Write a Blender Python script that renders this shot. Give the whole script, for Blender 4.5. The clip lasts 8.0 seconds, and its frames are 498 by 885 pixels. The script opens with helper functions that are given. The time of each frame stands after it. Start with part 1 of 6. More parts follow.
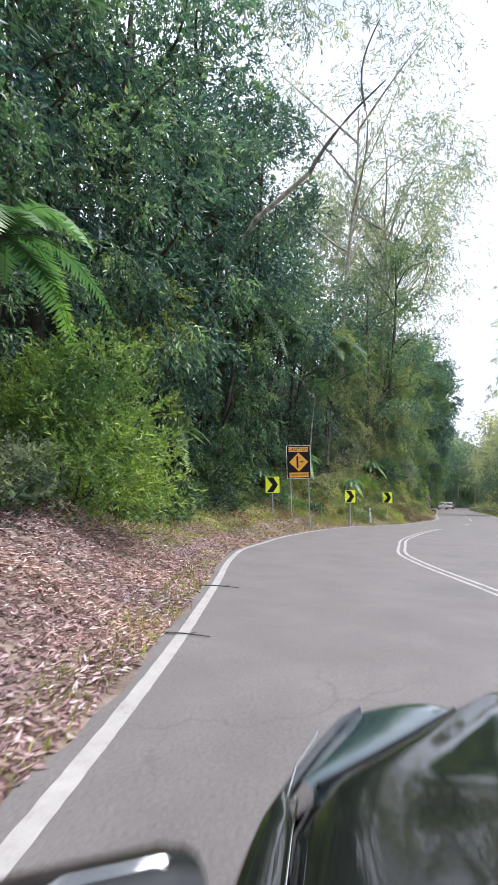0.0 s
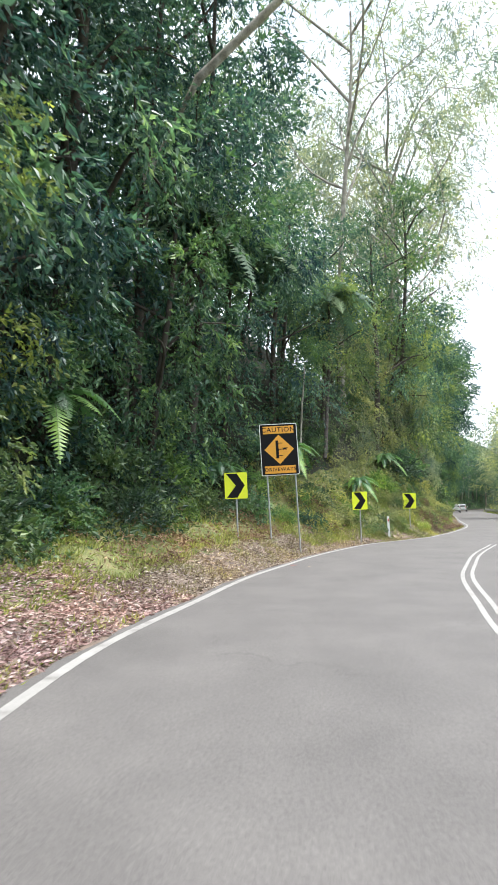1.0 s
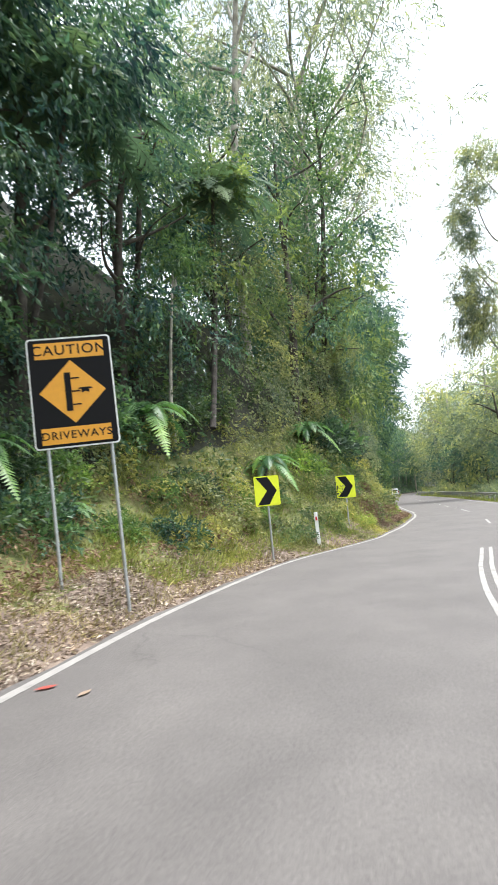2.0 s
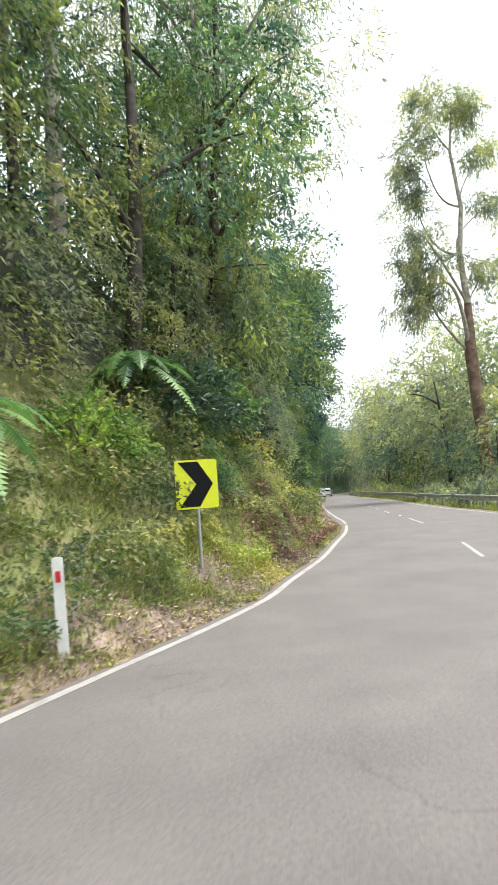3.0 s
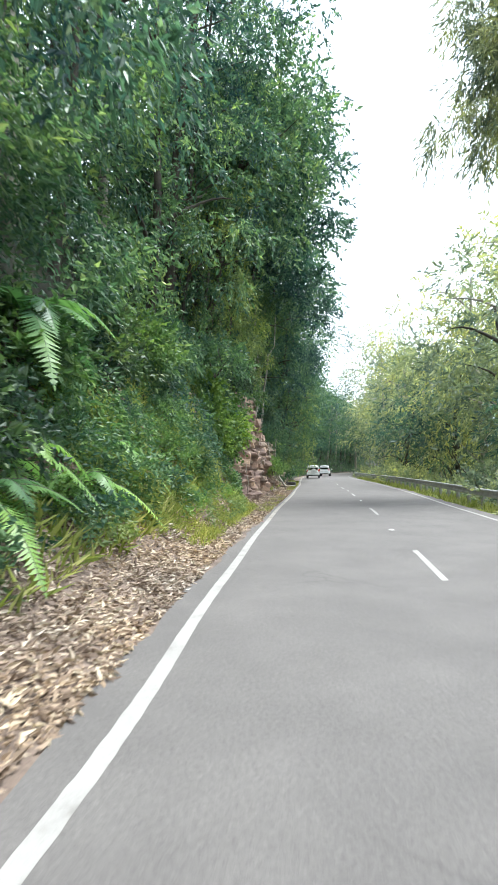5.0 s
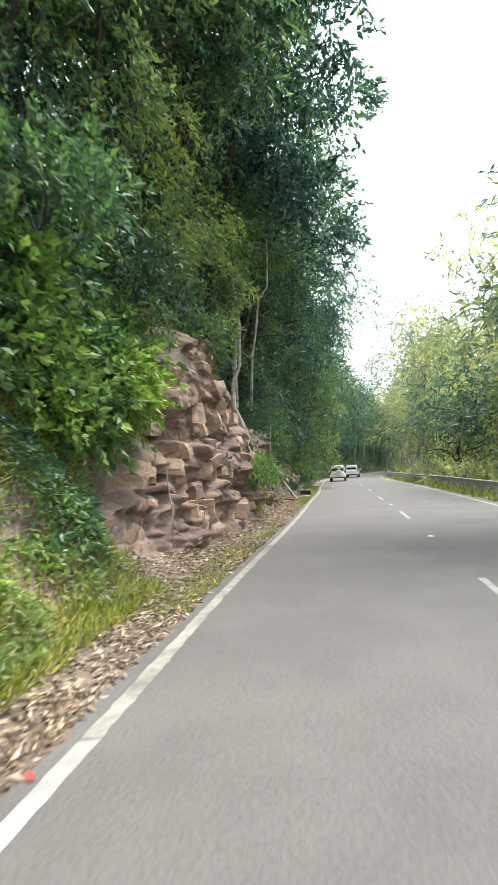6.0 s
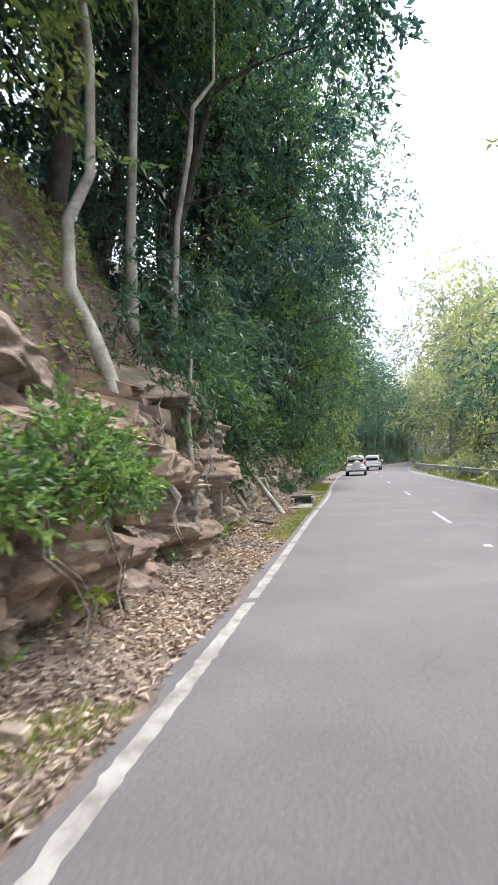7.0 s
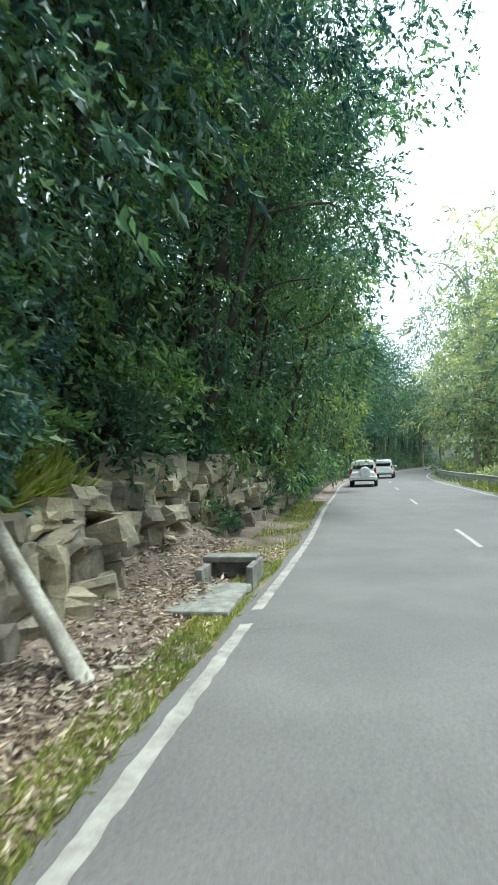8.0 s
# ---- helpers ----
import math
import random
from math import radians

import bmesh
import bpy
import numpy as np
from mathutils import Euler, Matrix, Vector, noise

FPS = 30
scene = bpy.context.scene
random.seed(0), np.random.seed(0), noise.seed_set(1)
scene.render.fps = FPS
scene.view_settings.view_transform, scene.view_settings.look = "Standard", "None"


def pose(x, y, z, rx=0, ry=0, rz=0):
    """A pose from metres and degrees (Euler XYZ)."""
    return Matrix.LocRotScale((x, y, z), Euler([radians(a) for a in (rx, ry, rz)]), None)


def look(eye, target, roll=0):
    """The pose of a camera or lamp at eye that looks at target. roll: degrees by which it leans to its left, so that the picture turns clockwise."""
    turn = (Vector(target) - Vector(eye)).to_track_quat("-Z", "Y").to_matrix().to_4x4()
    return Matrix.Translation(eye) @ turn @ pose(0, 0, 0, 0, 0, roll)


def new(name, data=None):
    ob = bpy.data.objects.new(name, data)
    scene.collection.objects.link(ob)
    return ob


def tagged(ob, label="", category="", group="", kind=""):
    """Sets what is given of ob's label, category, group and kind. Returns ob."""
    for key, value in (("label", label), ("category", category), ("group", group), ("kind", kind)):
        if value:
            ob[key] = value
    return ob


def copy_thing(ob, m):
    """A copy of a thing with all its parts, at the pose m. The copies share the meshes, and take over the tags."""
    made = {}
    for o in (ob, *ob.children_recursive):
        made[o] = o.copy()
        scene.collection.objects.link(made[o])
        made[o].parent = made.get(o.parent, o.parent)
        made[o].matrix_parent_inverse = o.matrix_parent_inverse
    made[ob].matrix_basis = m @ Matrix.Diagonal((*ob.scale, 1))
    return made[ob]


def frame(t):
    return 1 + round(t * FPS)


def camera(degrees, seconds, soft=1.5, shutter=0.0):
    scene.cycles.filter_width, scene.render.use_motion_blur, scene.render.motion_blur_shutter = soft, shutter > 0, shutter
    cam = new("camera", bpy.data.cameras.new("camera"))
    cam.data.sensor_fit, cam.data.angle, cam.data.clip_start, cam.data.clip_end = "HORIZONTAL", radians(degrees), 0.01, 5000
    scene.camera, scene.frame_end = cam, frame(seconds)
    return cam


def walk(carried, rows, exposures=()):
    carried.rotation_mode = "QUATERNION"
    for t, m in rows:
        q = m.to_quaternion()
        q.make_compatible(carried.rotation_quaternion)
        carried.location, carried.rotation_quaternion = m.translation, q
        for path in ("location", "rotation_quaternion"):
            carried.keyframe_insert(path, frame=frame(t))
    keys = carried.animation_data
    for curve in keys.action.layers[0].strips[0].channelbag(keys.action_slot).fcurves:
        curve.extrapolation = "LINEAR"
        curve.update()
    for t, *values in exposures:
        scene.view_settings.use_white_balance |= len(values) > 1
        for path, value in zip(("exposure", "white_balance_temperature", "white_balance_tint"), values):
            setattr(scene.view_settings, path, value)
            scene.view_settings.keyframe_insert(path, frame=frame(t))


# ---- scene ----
PATH = [
    (0, (-0.481, -5.879, 1.690), (-0.507, -3.532, 1.926), 1.5),
    (0.5, (0.224, -0.564, 1.685), (0.192, 1.782, 1.949), 0.9),
    (1, (1.139, 5.079, 1.729), (1.109, 7.422, 2.001), -0.4),
    (1.5, (2.210, 10.281, 1.765), (2.275, 12.625, 2.031), -3.8),
    (2, (3.767, 15.320, 1.702), (4.031, 17.652, 1.952), -4.6),
    (2.2, (4.595, 17.688, 1.697), (4.941, 20.009, 1.941), -4.4),
    (3.3, (10.129, 29.524, 1.715), (10.688, 31.807, 1.926), -3.8),
    (3.5, (11.356, 31.959, 1.724), (11.910, 34.245, 1.917), -2.7),
    (4, (13.995, 37.563, 1.715), (14.545, 39.852, 1.867), -1.0),
    (4.5, (17.088, 43.852, 1.696), (17.604, 46.152, 1.808), -0.6),
    (4.7, (17.968, 45.943, 1.657), (18.476, 48.247, 1.758), -0.1),
    (5.8, (23.110, 59.616, 1.703), (23.473, 61.945, 1.830), -2.8),
    (6, (23.900, 62.205, 1.704), (24.265, 64.533, 1.825), -2.6),
    (6.5, (26.118, 69.190, 1.700), (26.469, 71.520, 1.824), -2.4),
    (7, (27.919, 74.994, 1.685), (28.214, 77.334, 1.768), -2.5),
    (7.5, (29.927, 81.226, 1.720), (30.202, 83.570, 1.795), -1.4),
    (8, (31.739, 86.657, 1.723), (32.003, 89.000, 1.821), -1.9),
]
cam = camera(49.0, 8.0, 1.5, 0.1)
walk(cam, [(t, look(e, a, r)) for t, e, a, r in PATH], [(0.0, 0.58, 5850, 14), (1.0, 0.86, 5960, 7), (2.0, 0.90, 6040, 8), (3.5, 0.85, 6350, 8), (4.0, 1.0, 6300, 12), (4.5, 1.0, 5640, 5), (6.0, 1.06, 6060, 4), (6.5, 1.12, 5800, 14), (7.0, 1.04, 5800, 14), (7.5, 0.9, 5880, 6), (8.0, 0.9, 5450, -6)])

# ---- light: high hazy sun over the wooded hill, bright broken cloud ----
SUN_DIR = Vector((0.33, -0.02, 1.0)).normalized()
world = bpy.data.worlds.new("sky")
scene.world = world
world.use_nodes = True
wn, wl = world.node_tree.nodes, world.node_tree.links
wn.clear()
w_out = wn.new("ShaderNodeOutputWorld")
w_bg = wn.new("ShaderNodeBackground")
w_sky = wn.new("ShaderNodeTexSky")
w_sky.sky_type = "NISHITA"
w_sky.sun_disc = False
w_sky.sun_elevation = math.asin(SUN_DIR.z)
w_sky.sun_rotation = math.atan2(SUN_DIR.x, SUN_DIR.y)
w_sky.dust_density = 3.0
w_co = wn.new("ShaderNodeTexCoord")
w_map = wn.new("ShaderNodeMapping")
w_map.inputs["Scale"].default_value = (1.0, 1.0, 2.2)
w_noise = wn.new("ShaderNodeTexNoise")
w_noise.inputs["Scale"].default_value = 1.6
w_noise.inputs["Detail"].default_value = 6.0
w_ramp = wn.new("ShaderNodeValToRGB")
w_ramp.color_ramp.elements[0].position, w_ramp.color_ramp.elements[0].color = 0.28, (0.25, 0.25, 0.25, 1)
w_ramp.color_ramp.elements[1].position, w_ramp.color_ramp.elements[1].color = 0.50, (1, 1, 1, 1)
w_mix = wn.new("ShaderNodeMixRGB")
w_mix.inputs["Color2"].default_value = (8.8, 9.0, 9.4, 1)
wl.new(w_co.outputs["Generated"], w_map.inputs["Vector"])
wl.new(w_map.outputs["Vector"], w_noise.inputs["Vector"])
wl.new(w_noise.outputs["Fac"], w_ramp.inputs["Fac"])
wl.new(w_ramp.outputs["Color"], w_mix.inputs["Fac"])
wl.new(w_sky.outputs["Color"], w_mix.inputs["Color1"])
wl.new(w_mix.outputs["Color"], w_bg.inputs["Color"])
w_bg.inputs["Strength"].default_value = 0.12
wl.new(w_bg.outputs["Background"], w_out.inputs["Surface"])

sun_data = bpy.data.lights.new("sun", "SUN")
sun_data.energy, sun_data.angle, sun_data.color = 4.6, radians(18.0), (1.0, 0.95, 0.87)
sun = new("sun", sun_data)
sun.matrix_world = look(SUN_DIR * 100, (0, 0, 0))


# ---- materials ----
def material(name):
    mat = bpy.data.materials.new(name)
    mat.use_nodes = True
    nt = mat.node_tree
    return mat, nt.nodes, nt.links, nt.nodes["Principled BSDF"]


def noise_node(n, l, scale, detail=4.0, rough=0.55, coords="Object"):
    tc, no = n.new("ShaderNodeTexCoord"), n.new("ShaderNodeTexNoise")
    no.inputs["Scale"].default_value, no.inputs["Detail"].default_value = scale, detail
    no.inputs["Roughness"].default_value = rough
    l.new(n.new("ShaderNodeNewGeometry").outputs["Position"] if coords == "Position" else tc.outputs[coords], no.inputs["Vector"])
    return no.outputs["Fac"]


def ramp(n, l, fac, stops):
    r = n.new("ShaderNodeValToRGB")
    els = r.color_ramp.elements
    while len(els) < len(stops):
        els.new(0.5)
    for e, (p, c) in zip(els, stops):
        e.position, e.color = p, (*c, 1)
    l.new(fac, r.inputs["Fac"])
    return r.outputs["Color"]


def mixed(n, l, fac, a, b, kind="MIX"):
    m = n.new("ShaderNodeMixRGB")
    m.blend_type = kind
    for slot, v in (("Fac", fac), ("Color1", a), ("Color2", b)):
        if isinstance(v, (int, float)):
            m.inputs[slot].default_value = v
        elif isinstance(v, tuple):
            m.inputs[slot].default_value = (*v, 1)
        else:
            l.new(v, m.inputs[slot])
    return m.outputs["Color"]


def bumped(n, l, p, height, strength=0.4, distance=0.02):
    b = n.new("ShaderNodeBump")
    b.inputs["Strength"].default_value, b.inputs["Distance"].default_value = strength, distance
    l.new(height, b.inputs["Height"])
    l.new(b.outputs["Normal"], p.inputs["Normal"])


def surface(name, dark, mid, light, scale, rough=0.85, fine=40.0, bump=0.4, bump_d=0.02, metal=0.0, coords="Object"):
    """Two scales of mottling over a base colour, with a fine relief."""
    mat, n, l, p = material(name)
    big = noise_node(n, l, scale, 5, 0.6, coords)
    small = noise_node(n, l, fine, 4, 0.6, coords)
    col = ramp(n, l, big, [(0.3, dark), (0.5, mid), (0.7, light)])
    speck = ramp(n, l, small, [(0.3, (0.72, 0.72, 0.72)), (0.7, (1.18, 1.18, 1.18))])
    l.new(mixed(n, l, 1.0, col, speck, "MULTIPLY"), p.inputs["Base Color"])
    p.inputs["Roughness"].default_value, p.inputs["Metallic"].default_value = rough, metal
    bumped(n, l, p, small, bump, bump_d)
    return mat


def leaf_material(name, stops, translucent=0.35, rough=0.45, shift=0.5, mottle=1.0):
    """Leaves that differ one from another, and from plant to plant."""
    mat, n, l, p = material(name)
    geo, info = n.new("ShaderNodeNewGeometry"), n.new("ShaderNodeObjectInfo")
    col = ramp(n, l, geo.outputs["Random Per Island"], stops)
    tone = ramp(n, l, info.outputs["Random"], [(0.0, (1 - shift * 0.52, 1 - shift * 0.44, 1 - shift * 0.34)), (0.5, (1.0, 1.0, 1.0)), (1.0, (1 + shift * 0.7, 1 + shift * 0.45, 0.85))])
    patch = ramp(n, l, noise_node(n, l, 0.5, 3), [(0.36, tuple(1 - mottle * k for k in (0.58, 0.48, 0.30))), (0.5, (1.0, 1.0, 1.0)), (0.64, tuple(1 + mottle * k for k in (0.6, 0.45, 0.0)))])
    col = mixed(n, l, 1.0, mixed(n, l, 1.0, col, tone, "MULTIPLY"), patch, "MULTIPLY")
    l.new(col, p.inputs["Base Color"])
    p.inputs["Roughness"].default_value = rough
    p.inputs["Specular IOR Level"].default_value = 0.5
    tr, mx, out = n.new("ShaderNodeBsdfTranslucent"), n.new("ShaderNodeMixShader"), n["Material Output"]
    l.new(mixed(n, l, 1.0, col, (1.2, 1.32, 0.95), "MULTIPLY"), tr.inputs["Color"])
    mx.inputs["Fac"].default_value = translucent
    l.new(p.outputs["BSDF"], mx.inputs[1])
    l.new(tr.outputs["BSDF"], mx.inputs[2])
    l.new(mx.outputs["Shader"], out.inputs["Surface"])
    return mat


LEAF_DARK = leaf_material("dark_rainforest_leaf", [(0.0, (0.045, 0.095, 0.085)), (0.5, (0.076, 0.148, 0.122)), (0.85, (0.12, 0.205, 0.15)), (1.0, (0.21, 0.30, 0.20))], 0.46, 0.42, 0.8)
# Darker leaf copy: the gloom under the trees is put into the colour.
LEAF_SHADE = leaf_material("shade_painted_undergrowth_leaf", [(0.0, (0.035, 0.066, 0.036)), (0.6, (0.06, 0.105, 0.052)), (1.0, (0.11, 0.155, 0.08))], 0.35, 0.5, 0.5)
# Olive foliage; part of its greyed paleness is haze put into the colour.
LEAF_OLIVE = leaf_material("haze_paled_olive_leaf", [(0.0, (0.13, 0.15, 0.075)), (0.6, (0.20, 0.22, 0.12)), (1.0, (0.31, 0.32, 0.18))], 0.45, 0.55, 0.5)
LEAF_FRESH = leaf_material("bright_green_leaf", [(0.0, (0.085, 0.155, 0.045)), (0.6, (0.13, 0.215, 0.065)), (1.0, (0.22, 0.30, 0.10))], 0.45, 0.48, 0.4)
LEAF_MID = leaf_material("fresh_leaf", [(0.0, (0.05, 0.105, 0.06)), (0.5, (0.075, 0.15, 0.078)), (1.0, (0.14, 0.22, 0.105))], 0.38, 0.48, 0.6)
LEAF_LIGHT = leaf_material("yellow_green_leaf", [(0.0, (0.125, 0.175, 0.07)), (0.6, (0.175, 0.235, 0.095)), (1.0, (0.27, 0.31, 0.14))], 0.48, 0.5, 0.4)
# Sun and haze on the valley trees are put into this pale colour.
LEAF_PALE = leaf_material("sun_haze_painted_leaf", [(0.0, (0.19, 0.22, 0.13)), (0.6, (0.28, 0.31, 0.20)), (1.0, (0.38, 0.40, 0.28))], 0.5, 0.55, 0.5)
LEAF_GUM = leaf_material("gum_leaf", [(0.0, (0.19, 0.22, 0.17)), (0.6, (0.29, 0.32, 0.25)), (1.0, (0.40, 0.42, 0.34))], 0.5, 0.5, 0.3)
LEAF_FERN = leaf_material("fern_leaflet", [(0.0, (0.09, 0.17, 0.055)), (0.6, (0.14, 0.26, 0.085)), (1.0, (0.26, 0.36, 0.13))], 0.4)
# Second fern leaflet for the tall ferns, with shade painted into its colour.
FERN_SHADE = leaf_material("painted_shade_fern_leaflet", [(0.0, (0.06, 0.11, 0.075)), (1.0, (0.13, 0.19, 0.13))], 0.35, 0.8, 0.3, 0.3)
GRASS = leaf_material("grass_blade", [(0.0, (0.18, 0.22, 0.045)), (0.6, (0.31, 0.34, 0.085)), (1.0, (0.50, 0.47, 0.19))], 0.35, 0.6, 0.1, 0.3)
STRAW = leaf_material("dry_grass_blade", [(0.0, (0.16, 0.13, 0.06)), (0.6, (0.32, 0.27, 0.15)), (1.0, (0.5, 0.44, 0.28))], 0.3, 0.7, 0.1, 0.3)
DRY = leaf_material("dry_bracken", [(0.0, (0.11, 0.066, 0.05)), (0.6, (0.25, 0.16, 0.12)), (1.0, (0.38, 0.28, 0.21))], 0.2, 0.75, 0.1, 0.3)
LITTER = leaf_material("fallen_leaf", [(0.0, (0.16, 0.095, 0.09)), (0.45, (0.32, 0.20, 0.188)), (0.8, (0.44, 0.305, 0.285)), (1.0, (0.56, 0.48, 0.455))], 0.1, 0.7, 0.1, 0.25)
LITTER_TAN = leaf_material("tan_fallen_leaf", [(0.0, (0.14, 0.095, 0.07)), (0.45, (0.32, 0.235, 0.175)), (0.8, (0.46, 0.36, 0.27)), (1.0, (0.58, 0.50, 0.40))], 0.1, 0.7, 0.1, 0.25)
RED_LEAF = leaf_material("red_fallen_leaf", [(0.0, (0.30, 0.05, 0.045)), (1.0, (0.40, 0.09, 0.07))], 0.1, 0.7, 0.1, 0.25)
BARK = surface("brown_bark", (0.03, 0.024, 0.019), (0.058, 0.048, 0.039), (0.10, 0.085, 0.068), 3.0, 0.9, 30, 0.6)
RED_BARK = surface("reddish_gum_bark", (0.10, 0.06, 0.045), (0.20, 0.13, 0.10), (0.32, 0.24, 0.19), 1.2, 0.9, 18, 0.5)
DARK_WOOD = surface("dark_dead_wood", (0.03, 0.025, 0.02), (0.06, 0.05, 0.045), (0.11, 0.095, 0.08), 6, 0.9, 60, 0.5)
PALE_BARK = surface("pale_bark", (0.16, 0.14, 0.11), (0.34, 0.31, 0.26), (0.52, 0.49, 0.42), 2.5, 0.85, 25, 0.4)
SOIL = surface("leafy_soil", (0.08, 0.058, 0.045), (0.17, 0.125, 0.10), (0.28, 0.215, 0.17), 1.6, 0.95, 28, 0.8, 0.03)
# Near-black so gaps between the trees stay dark: shade put into the colour.
SHADED_SOIL = surface("shade_painted_forest_soil", (0.012, 0.013, 0.009), (0.028, 0.03, 0.018), (0.055, 0.055, 0.03), 1.2, 0.95, 14, 0.8, 0.05)
VERGE = surface("grassy_verge", (0.07, 0.085, 0.025), (0.14, 0.15, 0.05), (0.24, 0.20, 0.10), 2.2, 0.95, 30, 0.8, 0.03)
FAR_GREEN = surface("wooded_hillside", (0.03, 0.05, 0.02), (0.06, 0.09, 0.035), (0.10, 0.13, 0.05), 0.09, 0.95, 1.2, 0.6, 0.5)


def asphalt_material():
    mat, n, l, p = material("worn_asphalt")
    grain = noise_node(n, l, 160, 3, 0.7)
    stone = noise_node(n, l, 32, 4, 0.75)
    stain = noise_node(n, l, 0.7, 6, 0.62)
    col = ramp(n, l, stain, [(0.25, (0.100, 0.090, 0.087)), (0.5, (0.122, 0.110, 0.106)), (0.75, (0.148, 0.134, 0.128))])
    col = mixed(n, l, 1.0, col, ramp(n, l, grain, [(0.3, (0.7, 0.7, 0.7)), (0.7, (1.25, 1.25, 1.25))]), "MULTIPLY")
    col = mixed(n, l, 1.0, col, ramp(n, l, stone, [(0.32, (0.74, 0.74, 0.74)), (0.68, (1.22, 1.22, 1.22))]), "MULTIPLY")
    vo, tc = n.new("ShaderNodeTexVoronoi"), n.new("ShaderNodeTexCoord")
    vo.feature, vo.inputs["Scale"].default_value = "DISTANCE_TO_EDGE", 0.33
    wobble = n.new("ShaderNodeMixRGB")
    wobble.blend_type, wobble.inputs["Fac"].default_value = "ADD", 0.9
    wn2 = n.new("ShaderNodeTexNoise")
    wn2.inputs["Scale"].default_value, wn2.inputs["Detail"].default_value = 1.3, 5
    l.new(tc.outputs["Object"], wn2.inputs["Vector"])
    l.new(tc.outputs["Object"], wobble.inputs["Color1"])
    l.new(wn2.outputs["Color"], wobble.inputs["Color2"])
    l.new(wobble.outputs["Color"], vo.inputs["Vector"])
    crack = ramp(n, l, vo.outputs["Distance"], [(0.0, (0.72, 0.72, 0.72)), (0.008, (1.0, 1.0, 1.0))])
    col = mixed(n, l, ramp(n, l, noise_node(n, l, 0.25, 2), [(0.5, (0.0, 0.0, 0.0)), (0.62, (0.8, 0.8, 0.8))]), col, mixed(n, l, 1.0, col, crack, "MULTIPLY"))
    l.new(col, p.inputs["Base Color"])
    p.inputs["Roughness"].default_value = 0.82
    bumped(n, l, p, grain, 0.5, 0.008)
    return mat


def rock_material(name, dark, mid, light):
    """Broken sandstone: stained blocks, faint bedding, grit and moss."""
    mat, n, l, p = material(name)
    geo, mp = n.new("ShaderNodeNewGeometry"), n.new("ShaderNodeMapping")
    mp.inputs["Scale"].default_value = (0.6, 0.6, 1.7)
    band, vo = n.new("ShaderNodeTexNoise"), n.new("ShaderNodeTexVoronoi")
    band.inputs["Scale"].default_value, band.inputs["Detail"].default_value = 1.5, 8
    band.inputs["Roughness"].default_value = 0.65
    vo.inputs["Scale"].default_value = 1.6
    l.new(geo.outputs["Position"], mp.inputs["Vector"])
    for node in (band, vo):
        l.new(mp.outputs["Vector"], node.inputs["Vector"])
    col = ramp(n, l, band.outputs["Fac"], [(0.32, dark), (0.5, mid), (0.66, light)])
    cell = ramp(n, l, vo.outputs["Color"], [(0.2, (0.78, 0.74, 0.74)), (0.5, (1.0, 1.0, 1.0)), (0.8, (1.2, 1.12, 1.0))])
    col = mixed(n, l, 1.0, col, cell, "MULTIPLY")
    grit, pit = noise_node(n, l, 26, 7, 0.72, "Position"), noise_node(n, l, 7, 6, 0.7, "Position")
    col = mixed(n, l, 1.0, col, ramp(n, l, grit, [(0.3, (0.66, 0.66, 0.68)), (0.7, (1.22, 1.22, 1.22))]), "MULTIPLY")
    moss = ramp(n, l, noise_node(n, l, 1.1, 6, 0.68, "Position"), [(0.57, (0.0, 0.0, 0.0)), (0.66, (0.7, 0.7, 0.7))])
    col = mixed(n, l, moss, col, (0.12, 0.115, 0.07))
    info = n.new("ShaderNodeObjectInfo")
    for rand in (info.outputs["Random"], geo.outputs["Random Per Island"]):
        col = mixed(n, l, 1.0, col, ramp(n, l, rand, [(0.0, (0.68, 0.66, 0.68)), (0.5, (1.0, 0.98, 0.97)), (1.0, (1.22, 1.2, 1.16))]), "MULTIPLY")
    # the stone turns from pink to tan along the cutting
    sep, along = n.new("ShaderNodeSeparateXYZ"), n.new("ShaderNodeMapRange")
    l.new(geo.outputs["Position"], sep.inputs["Vector"])
    l.new(sep.outputs["Y"], along.inputs["Value"])
    along.inputs["From Min"].default_value, along.inputs["From Max"].default_value = 77.0, 84.0
    shift = mixed(n, l, 0.5, along.outputs["Result"], noise_node(n, l, 0.35, 4, 0.6, "Position"))
    col = mixed(n, l, 1.0, col, ramp(n, l, shift, [(0.24, (1.0, 1.0, 0.98)), (0.5, (1.02, 1.06, 0.97)), (0.76, (1.02, 1.13, 1.04))]), "MULTIPLY")
    l.new(col, p.inputs["Base Color"])
    p.inputs["Roughness"].default_value = 0.93
    bumped(n, l, p, mixed(n, l, 0.5, grit, pit), 0.7, 0.03)
    return mat


def line_paint_material(name="worn_white_line_paint", stops=((0.34, (0.20, 0.185, 0.175)), (0.44, (0.285, 0.268, 0.256)), (0.70, (0.36, 0.34, 0.322)))):
    mat, n, l, p = material(name)
    wear = noise_node(n, l, 2.6, 9, 0.72)
    grain = noise_node(n, l, 130, 3, 0.7)
    col = ramp(n, l, wear, list(stops))
    l.new(mixed(n, l, 1.0, col, ramp(n, l, grain, [(0.3, (0.82, 0.82, 0.82)), (0.7, (1.08, 1.08, 1.08))]), "MULTIPLY"), p.inputs["Base Color"])
    p.inputs["Roughness"].default_value = 0.7
    bumped(n, l, p, grain, 0.3, 0.004)
    return mat


